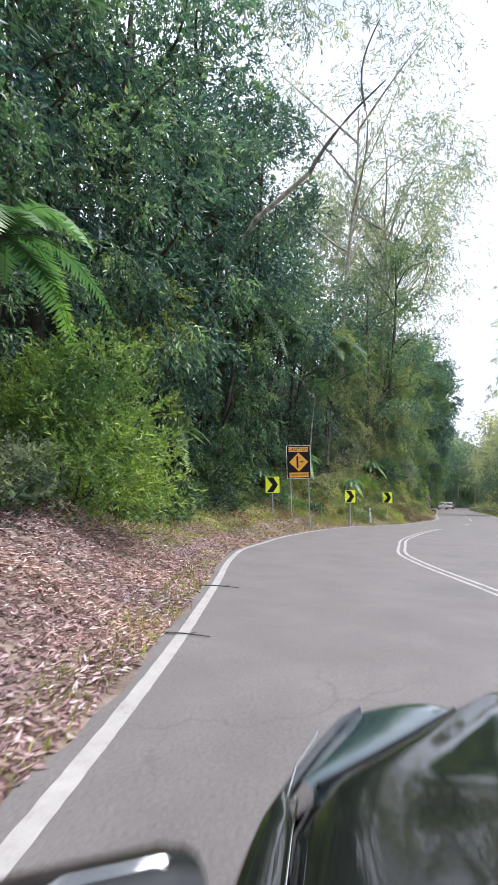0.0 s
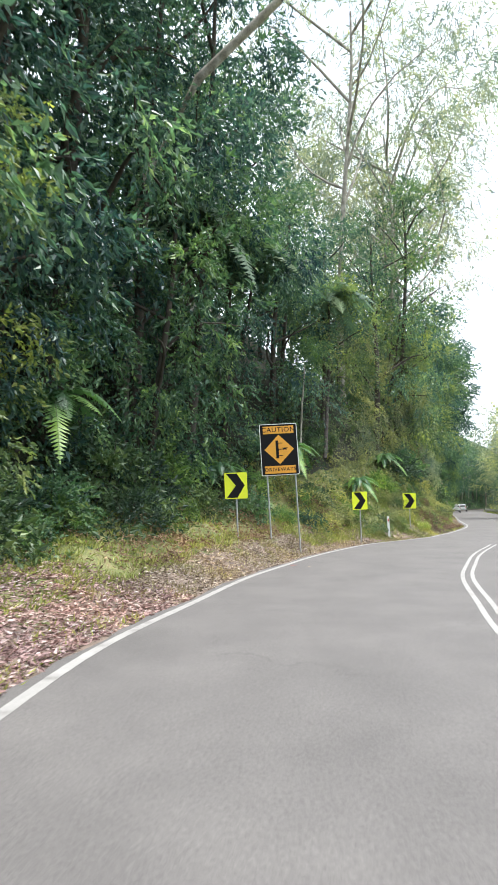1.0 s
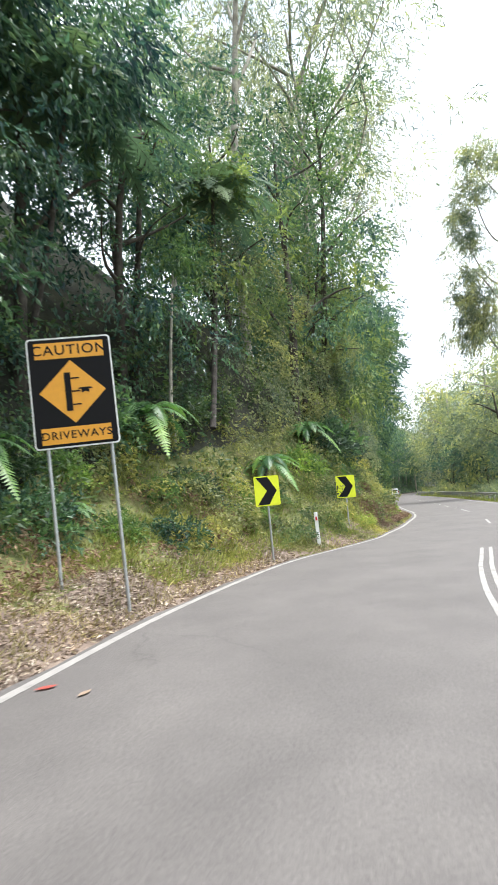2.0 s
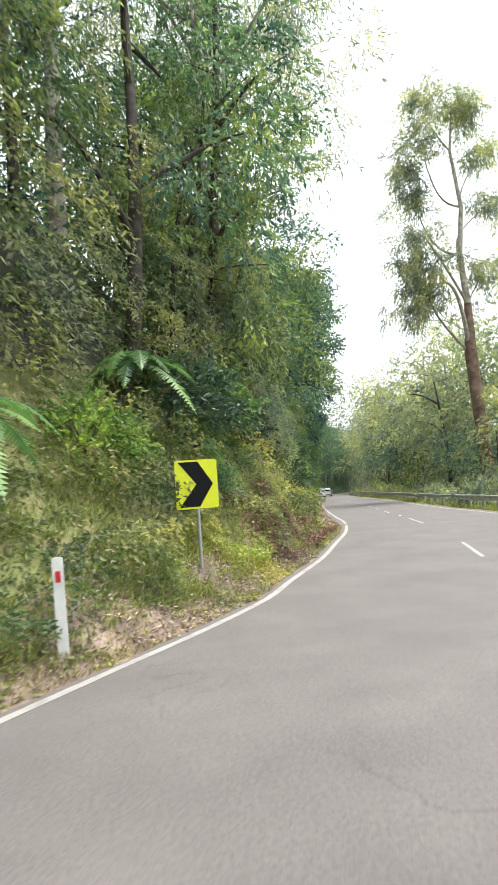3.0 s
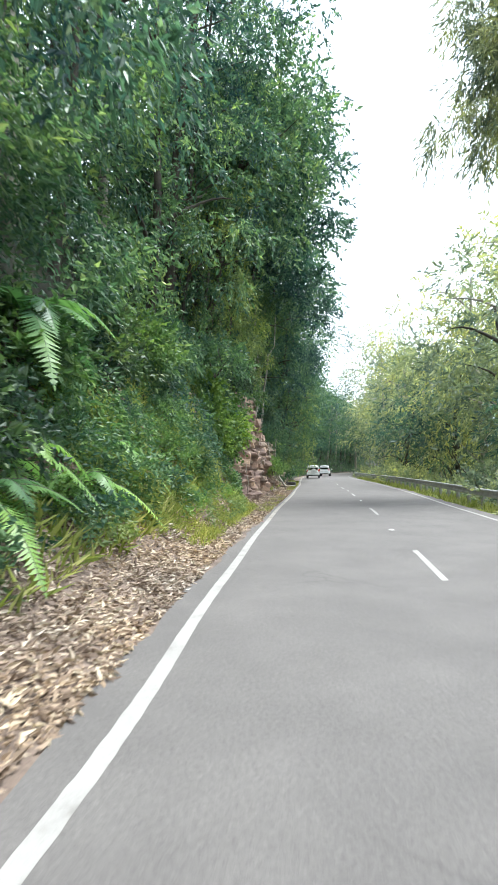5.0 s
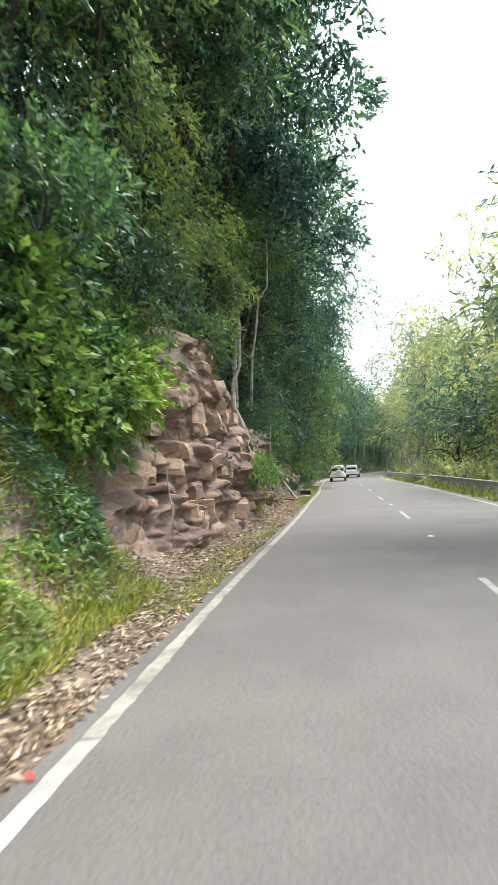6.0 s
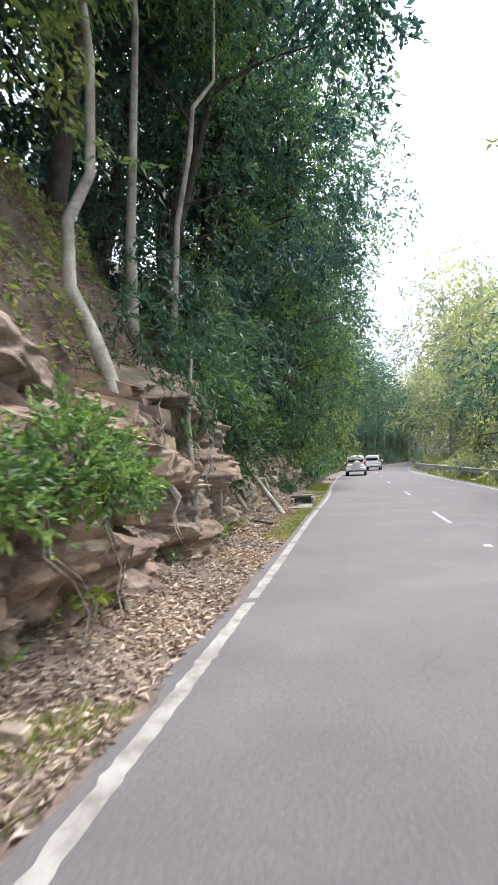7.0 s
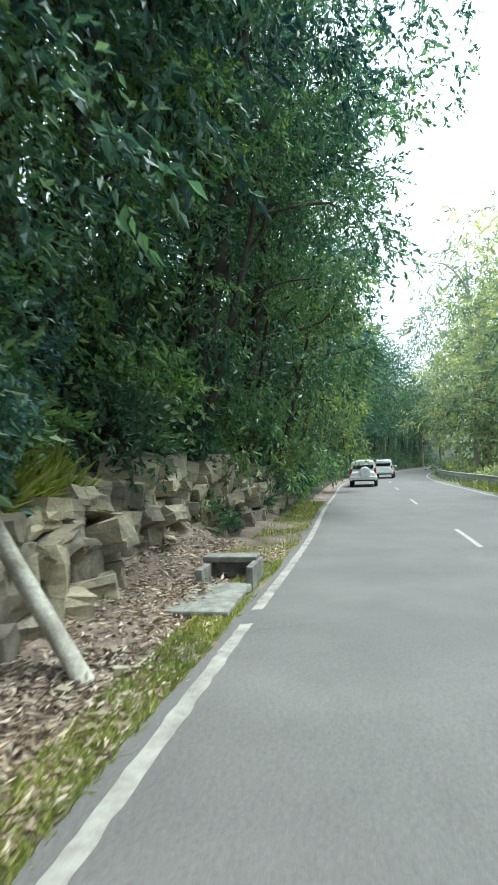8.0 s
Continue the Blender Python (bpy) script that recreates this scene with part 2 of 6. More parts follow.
def plain(name, colour, rough=0.5, metal=0.0, coat=0.0, vary=0.12, scale=9.0):
    mat, n, l, p = material(name)
    v = noise_node(n, l, scale, 5, 0.6)
    l.new(ramp(n, l, v, [(0.3, tuple(c * (1 - vary) for c in colour)), (0.7, tuple(min(1, c * (1 + vary)) for c in colour))]), p.inputs["Base Color"])
    l.new(ramp(n, l, v, [(0.3, (rough * 0.85,) * 3), (0.7, (min(1, rough * 1.15),) * 3)]), p.inputs["Roughness"])
    p.inputs["Metallic"].default_value, p.inputs["Coat Weight"].default_value = metal, coat
    return mat


ROCK = rock_material("pinkish_sandstone", (0.16, 0.118, 0.095), (0.345, 0.252, 0.205), (0.53, 0.43, 0.35))
BANK_ROCK = rock_material("grey_brown_stone", (0.135, 0.112, 0.095), (0.25, 0.21, 0.175), (0.40, 0.345, 0.285))
ASPHALT, LINE = asphalt_material(), line_paint_material()
LINE_DIRTY = line_paint_material("rubbed_sandy_line_paint", ((0.38, (0.17, 0.152, 0.135)), (0.47, (0.25, 0.225, 0.20)), (0.56, (0.32, 0.295, 0.262)), (0.72, (0.38, 0.355, 0.325))))
STEEL = plain("galvanised_steel", (0.42, 0.43, 0.43), 0.5, 0.7)
RAIL_STEEL = plain("weathered_rail_steel", (0.38, 0.38, 0.36), 0.6, 0.25, 0, 0.35, 3)
CONCRETE = surface("stained_concrete", (0.10, 0.095, 0.085), (0.19, 0.18, 0.16), (0.30, 0.285, 0.25), 4, 0.9, 60, 0.4)
YELLOW = plain("fluorescent_yellow_sheeting", (0.74, 0.80, 0.01), 0.45, 0, 0, 0.04)
ORANGE = plain("amber_sheeting", (0.72, 0.33, 0.015), 0.45, 0, 0, 0.05)
RUBBER = plain("black_rubber", (0.018, 0.018, 0.019), 0.8)
DARK_PAINT = plain("dark_grey_car_paint", (0.008, 0.0085, 0.008), 0.06, 0.0, 0.35, 0.05, 3)
WHITE_PAINT = plain("white_car_paint", (0.72, 0.73, 0.73), 0.25, 0, 0.8, 0.03, 3)
DARK_GLASS = plain("dark_tinted_glass", (0.012, 0.014, 0.016), 0.06, 0, 0.5, 0.1)
HEADLAMP = plain("clear_headlamp_lens", (0.03, 0.05, 0.055), 0.08, 0.2, 1.0, 0.2)
CHROME = plain("chrome_strip", (0.75, 0.76, 0.78), 0.12, 1.0, 0, 0.03)
TAIL_RED = plain("red_tail_lamp", (0.5, 0.015, 0.012), 0.2, 0, 0.6, 0.1)
BLACK = plain("black_sheeting", (0.012, 0.012, 0.013), 0.85, 0, 0, 0.2)
BLACK.node_tree.nodes["Principled BSDF"].inputs["Specular IOR Level"].default_value = 0.15
MIRROR_SHELL = plain("glossy_black_shell", (0.01, 0.01, 0.011), 0.3, 0, 0.2, 0.1)
WHITE = plain("white_sheeting", (0.75, 0.75, 0.72), 0.5)
RED = plain("red_reflector", (0.55, 0.02, 0.02), 0.3)


# ---- mesh helpers ----
def tri_mesh(name, verts, tris, mat, smooth=False):
    me = bpy.data.meshes.new(name)
    v, f = np.asarray(verts, np.float32), np.asarray(tris, np.int32)
    me.vertices.add(len(v))
    me.vertices.foreach_set("co", v.ravel())
    me.loops.add(f.size)
    me.loops.foreach_set("vertex_index", f.ravel())
    me.polygons.add(len(f))
    me.polygons.foreach_set("loop_start", np.arange(0, f.size, f.shape[1], dtype=np.int32))
    me.polygons.foreach_set("loop_total", np.full(len(f), f.shape[1], np.int32))
    for m in (mat if isinstance(mat, (list, tuple)) else [mat]):
        me.materials.append(m)
    me.update(calc_edges=True)
    me.validate()
    me.polygons.foreach_set("use_smooth", np.full(len(f), smooth, bool))
    return me


def part(name, bm, mat, parent, label=""):
    """Links a bmesh, or a ready mesh, as one mesh object under a thing or a part."""
    if isinstance(bm, bpy.types.Mesh):
        me = bm
    else:
        me = bpy.data.meshes.new(name)
        bm.to_mesh(me)
        bm.free()
        me.materials.append(mat)
    ob = new(name, me)
    if parent:
        ob.parent = parent
    return tagged(ob, label)


def box(size, at=(0, 0, 0), bevel=0.0, rot=None, bm=None):
    bm = bm or bmesh.new()
    m = Matrix.Translation(at) @ (rot or Matrix()) @ Matrix.Diagonal((*size, 1))
    got = bmesh.ops.create_cube(bm, size=1.0, matrix=m)
    if bevel:
        edges = list({e for v in got["verts"] for e in v.link_edges})
        bmesh.ops.bevel(bm, geom=edges, offset=bevel, segments=2, affect="EDGES", profile=0.6)
    return bm


def rod(r1, r2, a, b, sides=10, bm=None):
    """A tapered round bar from a to b."""
    bm = bm or bmesh.new()
    a, b = Vector(a), Vector(b)
    m = Matrix.Translation((a + b) / 2) @ (b - a).to_track_quat("Z", "Y").to_matrix().to_4x4()
    bmesh.ops.create_cone(bm, cap_ends=True, segments=sides, radius1=r1, radius2=r2, depth=(b - a).length, matrix=m)
    return bm


def prism(outline, depth, bm=None, m=None):
    """A flat outline (x, z) given a thickness along y."""
    bm = bm or bmesh.new()
    m = m or Matrix()
    vs = [bm.verts.new(m @ Vector((x, -depth / 2, z))) for x, z in outline]
    ve = [bm.verts.new(m @ Vector((x, depth / 2, z))) for x, z in outline]
    bm.faces.new(vs), bm.faces.new(ve[::-1])
    for i in range(len(vs)):
        j = (i + 1) % len(vs)
        bm.faces.new((vs[j], vs[i], ve[i], ve[j]))
    bmesh.ops.recalc_face_normals(bm, faces=bm.faces)
    return bm


def rounded(w, h, r, n=5):
    pts = []
    for cx, cz, a0 in ((w / 2 - r, h / 2 - r, 0), (-w / 2 + r, h / 2 - r, 90), (-w / 2 + r, -h / 2 + r, 180), (w / 2 - r, -h / 2 + r, 270)):
        pts += [(cx + r * math.cos(radians(a0 + 90 * i / n)), cz + r * math.sin(radians(a0 + 90 * i / n))) for i in range(n + 1)]
    return pts


def tube(points, radii, sides=7):
    """Vertices and quads of a bent, tapered stem."""
    p = np.asarray(points, float)
    d = np.gradient(p, axis=0)
    d /= np.linalg.norm(d, axis=1, keepdims=True) + 1e-9
    ref = np.where(np.abs(d[:, 2:3]) > 0.8, [[1.0, 0, 0]], [[0, 0, 1.0]])
    a = np.cross(d, ref)
    a /= np.linalg.norm(a, axis=1, keepdims=True) + 1e-9
    b = np.cross(d, a)
    ang = np.linspace(0, 2 * math.pi, sides, endpoint=False)
    ring = np.cos(ang)[None, :, None] * a[:, None] + np.sin(ang)[None, :, None] * b[:, None]
    v = (p[:, None] + ring * np.asarray(radii)[:, None, None]).reshape(-1, 3)
    f = []
    for i in range(len(p) - 1):
        for j in range(sides):
            k = (j + 1) % sides
            f.append((i * sides + j, i * sides + k, (i + 1) * sides + k, (i + 1) * sides + j))
    return v, np.array(f)


def stem_mesh(name, points, radii, mat, sides=7):
    v, f = tube(points, radii, sides)
    return tri_mesh(name, v, f, mat, True)


def leaf_geometry(rng, pos, axis, length, width=0.32, fold=0.12):
    """One small folded blade at each place: four corners, two triangles."""
    n = len(pos)
    axis = axis / (np.linalg.norm(axis, axis=1, keepdims=True) + 1e-9)
    side = np.cross(axis, rng.normal(size=(n, 3)))
    side /= np.linalg.norm(side, axis=1, keepdims=True) + 1e-9
    up = np.cross(side, axis)
    ln = np.asarray(length).reshape(-1, 1) * np.ones((n, 1))
    mid = pos + axis * ln * 0.36 + up * ln * fold
    v = np.stack([pos, mid + side * ln * width * 0.5, pos + axis * ln, mid - side * ln * width * 0.5], 1).reshape(-1, 3)
    k = np.arange(n)[:, None] * 4
    f = np.concatenate([k + [0, 1, 2], k + [0, 2, 3]], 1).reshape(-1, 3)
    return v, f


def unit(v):
    return v / (np.linalg.norm(v, axis=1, keepdims=True) + 1e-9)


# ---- the lie of the land: the road's outer line runs along x = edge_x(y) ----
def smooth_line(knots):
    ys, xs = np.array(knots, float).T
    h = np.diff(ys)
    slope = np.diff(xs) / h
    tan = np.r_[slope[0], (slope[:-1] * h[1:] + slope[1:] * h[:-1]) / (h[:-1] + h[1:]), slope[-1]]

    def value(y):
        y = np.asarray(y, float)
        i = np.clip(np.searchsorted(ys, y) - 1, 0, len(h) - 1)
        t = (y - ys[i]) / h[i]
        inside = (2 * t**3 - 3 * t**2 + 1) * xs[i] + (t**3 - 2 * t**2 + t) * h[i] * tan[i] + (3 * t**2 - 2 * t**3) * xs[i + 1] + (t**3 - t**2) * h[i] * tan[i + 1]
        return np.where(t < 0, xs[0] + (y - ys[0]) * tan[0], np.where(t > 1, xs[-1] + (y - ys[-1]) * tan[-1], inside))

    return value


edge_x = smooth_line([(-47.2, -3.068), (-5.9, -1.80), (0, -1.36), (4.72, -1.18), (9.44, -1.06), (11.8, -0.85), (15.34, 0.02), (18.88, 1.003), (21.24, 1.92), (24.07, 3.05), (26.79, 4.4), (30.4, 6.6), (32.0, 8.0), (33.6, 9.45), (35.0, 10.55),
                      (36.4, 11.36), (39.0, 12.92), (42.5, 14.72), (46.4, 16.68), (48.5, 17.58), (50.7, 18.44), (52.8, 19.19), (55.8, 20.08), (59.0, 21.1), (62.2, 22.1), (65.3, 23.13), (70.8, 24.94), (74.34, 26.18), (81.42, 28.62), (89.68, 31.32), (99.12, 34.48),
                      (106.2, 36.6), (115.6, 39.6), (125.1, 42.6), (136.9, 47.1), (153.4, 55.0), (188.8, 76.2), (472, 281.4)])
centre_w = smooth_line([(-47.2, 5.546), (5.9, 5.369), (11.8, 5.2), (20.06, 5.35), (25.96, 5.6), (29.5, 5.6), (33.0, 4.9), (37.5, 4.17), (41.0, 3.85), (47.0, 3.42), (50.0, 3.27), (53.2, 3.28), (59.2, 3.5), (68.4, 3.82), (78.2, 3.78), (98.0, 3.6), (115, 3.7), (472, 4.72)])
right_w = smooth_line([(-47.2, 10.38), (23.6, 10.15), (35.4, 8.85), (47.2, 7.6), (55, 7.1), (60, 7.2), (78, 7.55), (89.68, 7.67), (106.2, 7.55), (472, 9.44)])

FAR = [(14, 13), (30, 26), (80, 55), (300, 90), (3000, 160)]
BANKS = [  # y, then the rise of the cut side: distance out, height
    (-47, [(0.4, 0), (1.4, 0.15), (3.5, 1.3), (7.0, 3.0), (10, 7.0)]),
    (5, [(0.4, 0), (1.4, 0.15), (3.5, 1.3), (6.0, 2.3), (10, 7.5)]),
    (14, [(0.4, 0), (1.6, 0.3), (3.0, 0.6), (5.3, 1.3), (9, 6.5)]),
    (23.5, [(0.4, 0), (1.4, 0.55), (2.6, 0.85), (4.6, 1.7), (8, 6.0)]),
    (32, [(0.4, 0), (1.2, 0.4), (2.7, 1.4), (4.6, 3.6), (8, 8.0)]),
    (40, [(0.5, 0.02), (1.2, 0.5), (2.3, 2.2), (4.2, 4.7), (7.5, 9.5)]),
    (48, [(0.55, 0), (1.3, 0.3), (2.6, 1.4), (4.2, 3.6), (7.5, 8.0)]),
    (57, [(0.55, 0), (1.5, 0.25), (2.7, 1.4), (4.2, 3.6), (7.5, 8.0)]),
    (65, [(0.55, 0), (1.2, 0.25), (2.2, 1.8), (3.5, 4.2), (7.5, 9.0)]),
    (68.5, [(0.5, 0), (1.1, 0.2), (1.9, 1.2), (2.9, 4.2), (7.5, 10)]),
    (72.5, [(0.5, 0), (1.1, 0.15), (2.0, 0.4), (2.9, 4.6), (7.5, 10)]),
    (77.5, [(0.5, 0), (1.1, 0.15), (2.0, 0.4), (2.9, 4.6), (7.5, 10)]),
    (80.5, [(0.5, 0), (1.1, 0.15), (1.95, 0.4), (2.2, 2.5), (3.3, 5.4), (4.6, 7.2), (7.5, 10.5)]),
    (86, [(0.5, 0), (1.3, 0.15), (2.15, 0.4), (2.4, 2.5), (3.5, 5.2), (4.8, 6.9), (7.5, 10)]),
    (91, [(0.5, 0), (1.5, 0.12), (1.95, 0.2), (2.3, 0.4), (3.0, 1.5), (4.2, 2.6), (8, 8.0)]),
    (106, [(0.5, 0), (1.8, 0.15), (2.3, 0.5), (3.0, 1.5), (4.0, 2.6), (8, 8.0)]),
    (470, [(0.6, 0), (1.6, 0.3), (2.6, 1.4), (4.2, 3.2), (8, 8.0)]),
]
DOWN = [(0.0, 0.0), (1.6, -0.05), (3.5, -0.7), (12, -4.0), (40, -11.0), (120, -14.0), (300, 20.0), (700, 120.0), (1400, 260.0), (3000, 300.0)]


def land_height(y, u):
    """Height of the ground u metres out from the outer line (negative: across the road)."""
    y, u = np.asarray(y, float), np.asarray(u, float)
    keys = [k for k, _ in BANKS]
    rises = np.stack([np.interp(u, [a for a, _ in prof + FAR], [b for _, b in prof + FAR]) for _, prof in BANKS], -1)
    i = np.clip(np.searchsorted(keys, y) - 1, 0, len(keys) - 2)
    k = np.array(keys, float)
    t = np.clip((y - k[i]) / (k[i + 1] - k[i]), 0, 1)
    t = t * t * (3 - 2 * t)
    left = np.take_along_axis(rises, i[..., None], -1)[..., 0] * (1 - t) + np.take_along_axis(rises, i[..., None] + 1, -1)[..., 0] * t
    right = np.interp(-u - right_w(y), [a for a, _ in DOWN], [b for _, b in DOWN])
    return np.where(u > 0, left, np.where(-u > right_w(y), right, 0.0))


def rough_land(y, u):
    """Gentle lumps away from the carriageway."""
    y, u = np.asarray(y, float), np.asarray(u, float)
    off = np.clip(np.where(u > 0, u - 0.5, -u - right_w(y) - 1.0) / 2.0, 0, 1)
    lump = 0.16 * np.sin(1.7 * y + 2.1 * np.sin(0.9 * u)) * np.cos(1.3 * u + 0.7 * y) + 0.09 * np.sin(4.3 * y + 1.0) * np.sin(3.7 * u + 2 * np.sin(2.2 * y)) + 0.05 * np.sin(9.1 * y + 3 * u) * np.cos(8.3 * u - 2.0 * y)
    return land_height(y, u) + off * lump


def spot(y, u, lift=0.0):
    """A place on the ground, u metres out from the line at y."""
    return Vector((float(edge_x(y)) - u, y, float(rough_land(y, u)) + lift))


# ---- ground: one sheet to the horizon ----
rows_y = np.r_[-2500, -900, -300, -120, -60, np.arange(-30, 118, 0.4), np.arange(118, 180, 2.0), 190, 220, 280, 360, 500, 800, 1400, 2600]
cols_u = np.r_[-3000, -2200, -1400, -1000, -700, -450, -300, -200, -120, -80, -55, -40, np.arange(-30, -4, 1.0), -3, -1.5, 0.0, np.arange(0.2, 7, 0.2), np.arange(7, 16, 0.6), 18, 22, 30, 45, 70, 120, 300, 900, 3000]
YY, UU = np.meshgrid(rows_y, cols_u, indexing="ij")
ex = edge_x(np.clip(YY, -60, 480))
ZZ = rough_land(np.clip(YY, -60, 480), UU) - 0.03
gv = np.stack([ex - UU, YY, ZZ], -1).reshape(-1, 3)
nu = len(cols_u)
ii, jj = np.meshgrid(np.arange(len(rows_y) - 1), np.arange(nu - 1), indexing="ij")
base = (ii * nu + jj).ravel()
gf = np.stack([base, base + nu, base + nu + 1, base + 1], -1)
ground_mesh = tri_mesh("ground", gv, gf, [SOIL, SHADED_SOIL, VERGE, FAR_GREEN], True)
fy, fu = (YY[:-1, :-1] + YY[1:, 1:]).ravel() / 2, (UU[:-1, :-1] + UU[1:, 1:]).ravel() / 2
wob = 0.5 * np.sin(2.3 * fy) + 0.35 * np.sin(5.1 * fy + 3 * fu)
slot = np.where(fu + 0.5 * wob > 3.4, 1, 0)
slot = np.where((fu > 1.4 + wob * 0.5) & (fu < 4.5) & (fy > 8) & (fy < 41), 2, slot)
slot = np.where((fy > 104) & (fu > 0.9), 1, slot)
slot = np.where((fy > 73) & (fy < 90) & (fu > 0.5) & (fu < 6.0 + wob), 0, slot)
slot = np.where((fu < -4) & (fu > -60), 2, slot)
slot = np.where((fu <= -60) | (fu > 60) | (np.abs(fy) > 300), 3, slot)
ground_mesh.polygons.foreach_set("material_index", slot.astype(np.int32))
tagged(new("ground", ground_mesh), "leaf-littered ground rising to a wooded hillside", "ground", kind="structure")


# ---- pale ridge across the valley, air haze put into its colour ----
ridge_a = np.linspace(-0.42, 0.42, 41)
ridge_h = 300 * np.clip(1 - (np.abs(ridge_a + 0.02) / 0.42) ** 1.3, 0, 1) + 14 * np.sin(31 * ridge_a) + 8 * np.sin(67 * ridge_a + 1)
ridge_dir = radians(30.0) + ridge_a * 0.55
rv = np.concatenate([np.stack([d * np.sin(ridge_dir), d * np.cos(ridge_dir), z], -1) for d, z in ((1480, ridge_h * 0 - 20), (1600, ridge_h * 0.55), (1750, ridge_h + 6), (1900, ridge_h * 0.4))])
ri, rj = np.meshgrid(np.arange(3), np.arange(40), indexing="ij")
rk = (ri * 41 + rj).ravel()
HAZE = surface("painted_haze_forest", (0.30, 0.36, 0.38), (0.36, 0.42, 0.44), (0.42, 0.47, 0.48), 0.01, 0.95, 0.05, 0.2)
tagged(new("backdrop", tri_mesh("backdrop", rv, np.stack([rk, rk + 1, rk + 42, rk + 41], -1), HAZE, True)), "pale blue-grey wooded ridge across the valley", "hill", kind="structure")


# ---- road and its paint ----
def ribbon(name, ys, left_u, right_u, z, mat, cols=2):
    """A strip of the carriageway between two offsets from the outer line."""
    ys = np.asarray(ys, float)
    lu, ru = np.broadcast_to(left_u, ys.shape), np.broadcast_to(right_u, ys.shape)
    t = np.linspace(0, 1, cols)
    u = lu[:, None] * (1 - t) + ru[:, None] * t
    y = np.broadcast_to(ys[:, None], u.shape)
    v = np.stack([edge_x(y) - u, y, np.broadcast_to(z, u.shape)], -1).reshape(-1, 3)
    a, b = np.meshgrid(np.arange(len(ys) - 1), np.arange(cols - 1), indexing="ij")
    k = (a * cols + b).ravel()
    return tri_mesh(name, v, np.stack([k, k + 1, k + cols + 1, k + cols], -1), mat, True)


road_y = np.r_[-60, -40, np.arange(-30, 150, 0.5), np.arange(150, 460, 5.0)]
shoulder = 0.20 + 0.22 * np.exp(-(((road_y - 55) / 7) ** 2)) + 0.05 * np.sin(1.9 * road_y) + 0.03 * np.sin(7.3 * road_y) + 0.02 * np.sin(17 * road_y)
tagged(new("road", ribbon("road", road_y, shoulder, -right_w(road_y) - 0.55, 0.0, ASPHALT, 12)), "worn pale grey asphalt two-lane mountain road", "road", kind="structure")


def worn_line(name, y0, y1, offset, width, label, mat=LINE, chip=0.003):
    ys = np.arange(y0, y1 + 0.01, 0.09 if -8 < y0 < 160 or y1 < 160 else 1.0)
    off = offset(ys) if callable(offset) else np.full(len(ys), offset)
    chips = np.random.default_rng(int(abs(y0) * 7 + width * 100)).normal(size=(2, len(ys))) * chip
    me = ribbon(name, ys, off + width / 2 + chips[0], off - width / 2 + chips[1], 0.004, mat)
    return tagged(new(name, me), label, "road marking", "road markings", "structure")


for y0, y1 in ((-45, 49.6), (50.5, 66.0), (160, 340)):
    worn_line("edge_line", y0, y1, 0.0, 0.145, "worn solid white edge line on asphalt")
for y0, y1 in ((66.0, 74.2), (74.35, 81.6), (81.75, 92.7), (93.2, 160)):
    worn_line("edge_line", y0, y1, 0.0, 0.14, "rubbed and sandy white edge line on asphalt", LINE_DIRTY, 0.008)
for y0, y1, off in ((-45, 29.2, 0.12), (-45, 29.2, -0.12)):
    worn_line("centre_line", y0, y1, (lambda o: lambda ys: -centre_w(ys) + o)(off), 0.10, "white double centre line on asphalt")
for y0 in (36.8, 47.0, 56.6, 66.9, 78.2, 87.5, 96.7, 107, 117.5, 128, 138.5, 149, 160):
    worn_line("centre_dash", y0, y0 + 2.7, lambda ys: -centre_w(ys), 0.11, "short white centre dash on asphalt")
worn_line("far_edge_line", -45, 340, lambda ys: -right_w(ys), 0.13, "white edge line beside the guard rail")


# ---- signs and roadside furniture ----
def chevron_sign(y, u, bottom, width, turn, lean, label):
    """A yellow plate with a black arrowhead on one steel post."""
    h = width * 1.15
    foot = spot(y, u)
    root = tagged(new("chevron_sign"), label, "road sign", "chevron signs at the bend")
    root.matrix_world = pose(*foot, 0, lean, turn)
    z = bottom - foot.z + h / 2
    part("post", rod(0.03, 0.03, (0, 0.035, -0.3), (0, 0.035, z + h * 0.4)), STEEL, root, "galvanised steel post")
    plate = part("plate", prism(rounded(width, h, 0.04), 0.006, m=Matrix.Translation((0, 0, z))), YELLOW, root, "fluorescent yellow plate")
    a, b = width * 0.42, h * 0.46
    arrow = [(-a, b), (a * 0.12, b), (a * 0.92, 0), (a * 0.12, -b), (-a, -b), (-a * 0.02, 0)]
    part("chevron", prism(arrow, 0.004, m=Matrix.Translation((0, -0.006, z))), BLACK, plate, "black arrowhead")
    for dz in (0.3, -0.3):
        part("bracket", box((0.09, 0.02, 0.03), (0, 0.012, z + dz * h), 0.004), STEEL, root)
    return root


chevron_sign(22.65, 1.92, 1.96, 0.73, 3, -2, "yellow and black chevron sign on a steel post in grass")
chevron_sign(30.0, 0.45, 1.53, 0.70, 8, -1, "yellow and black chevron sign beside the grassy bank")
chevron_sign(35.55, 1.30, 1.53, 0.73, 0, 0, "yellow and black chevron sign on the overgrown bank")


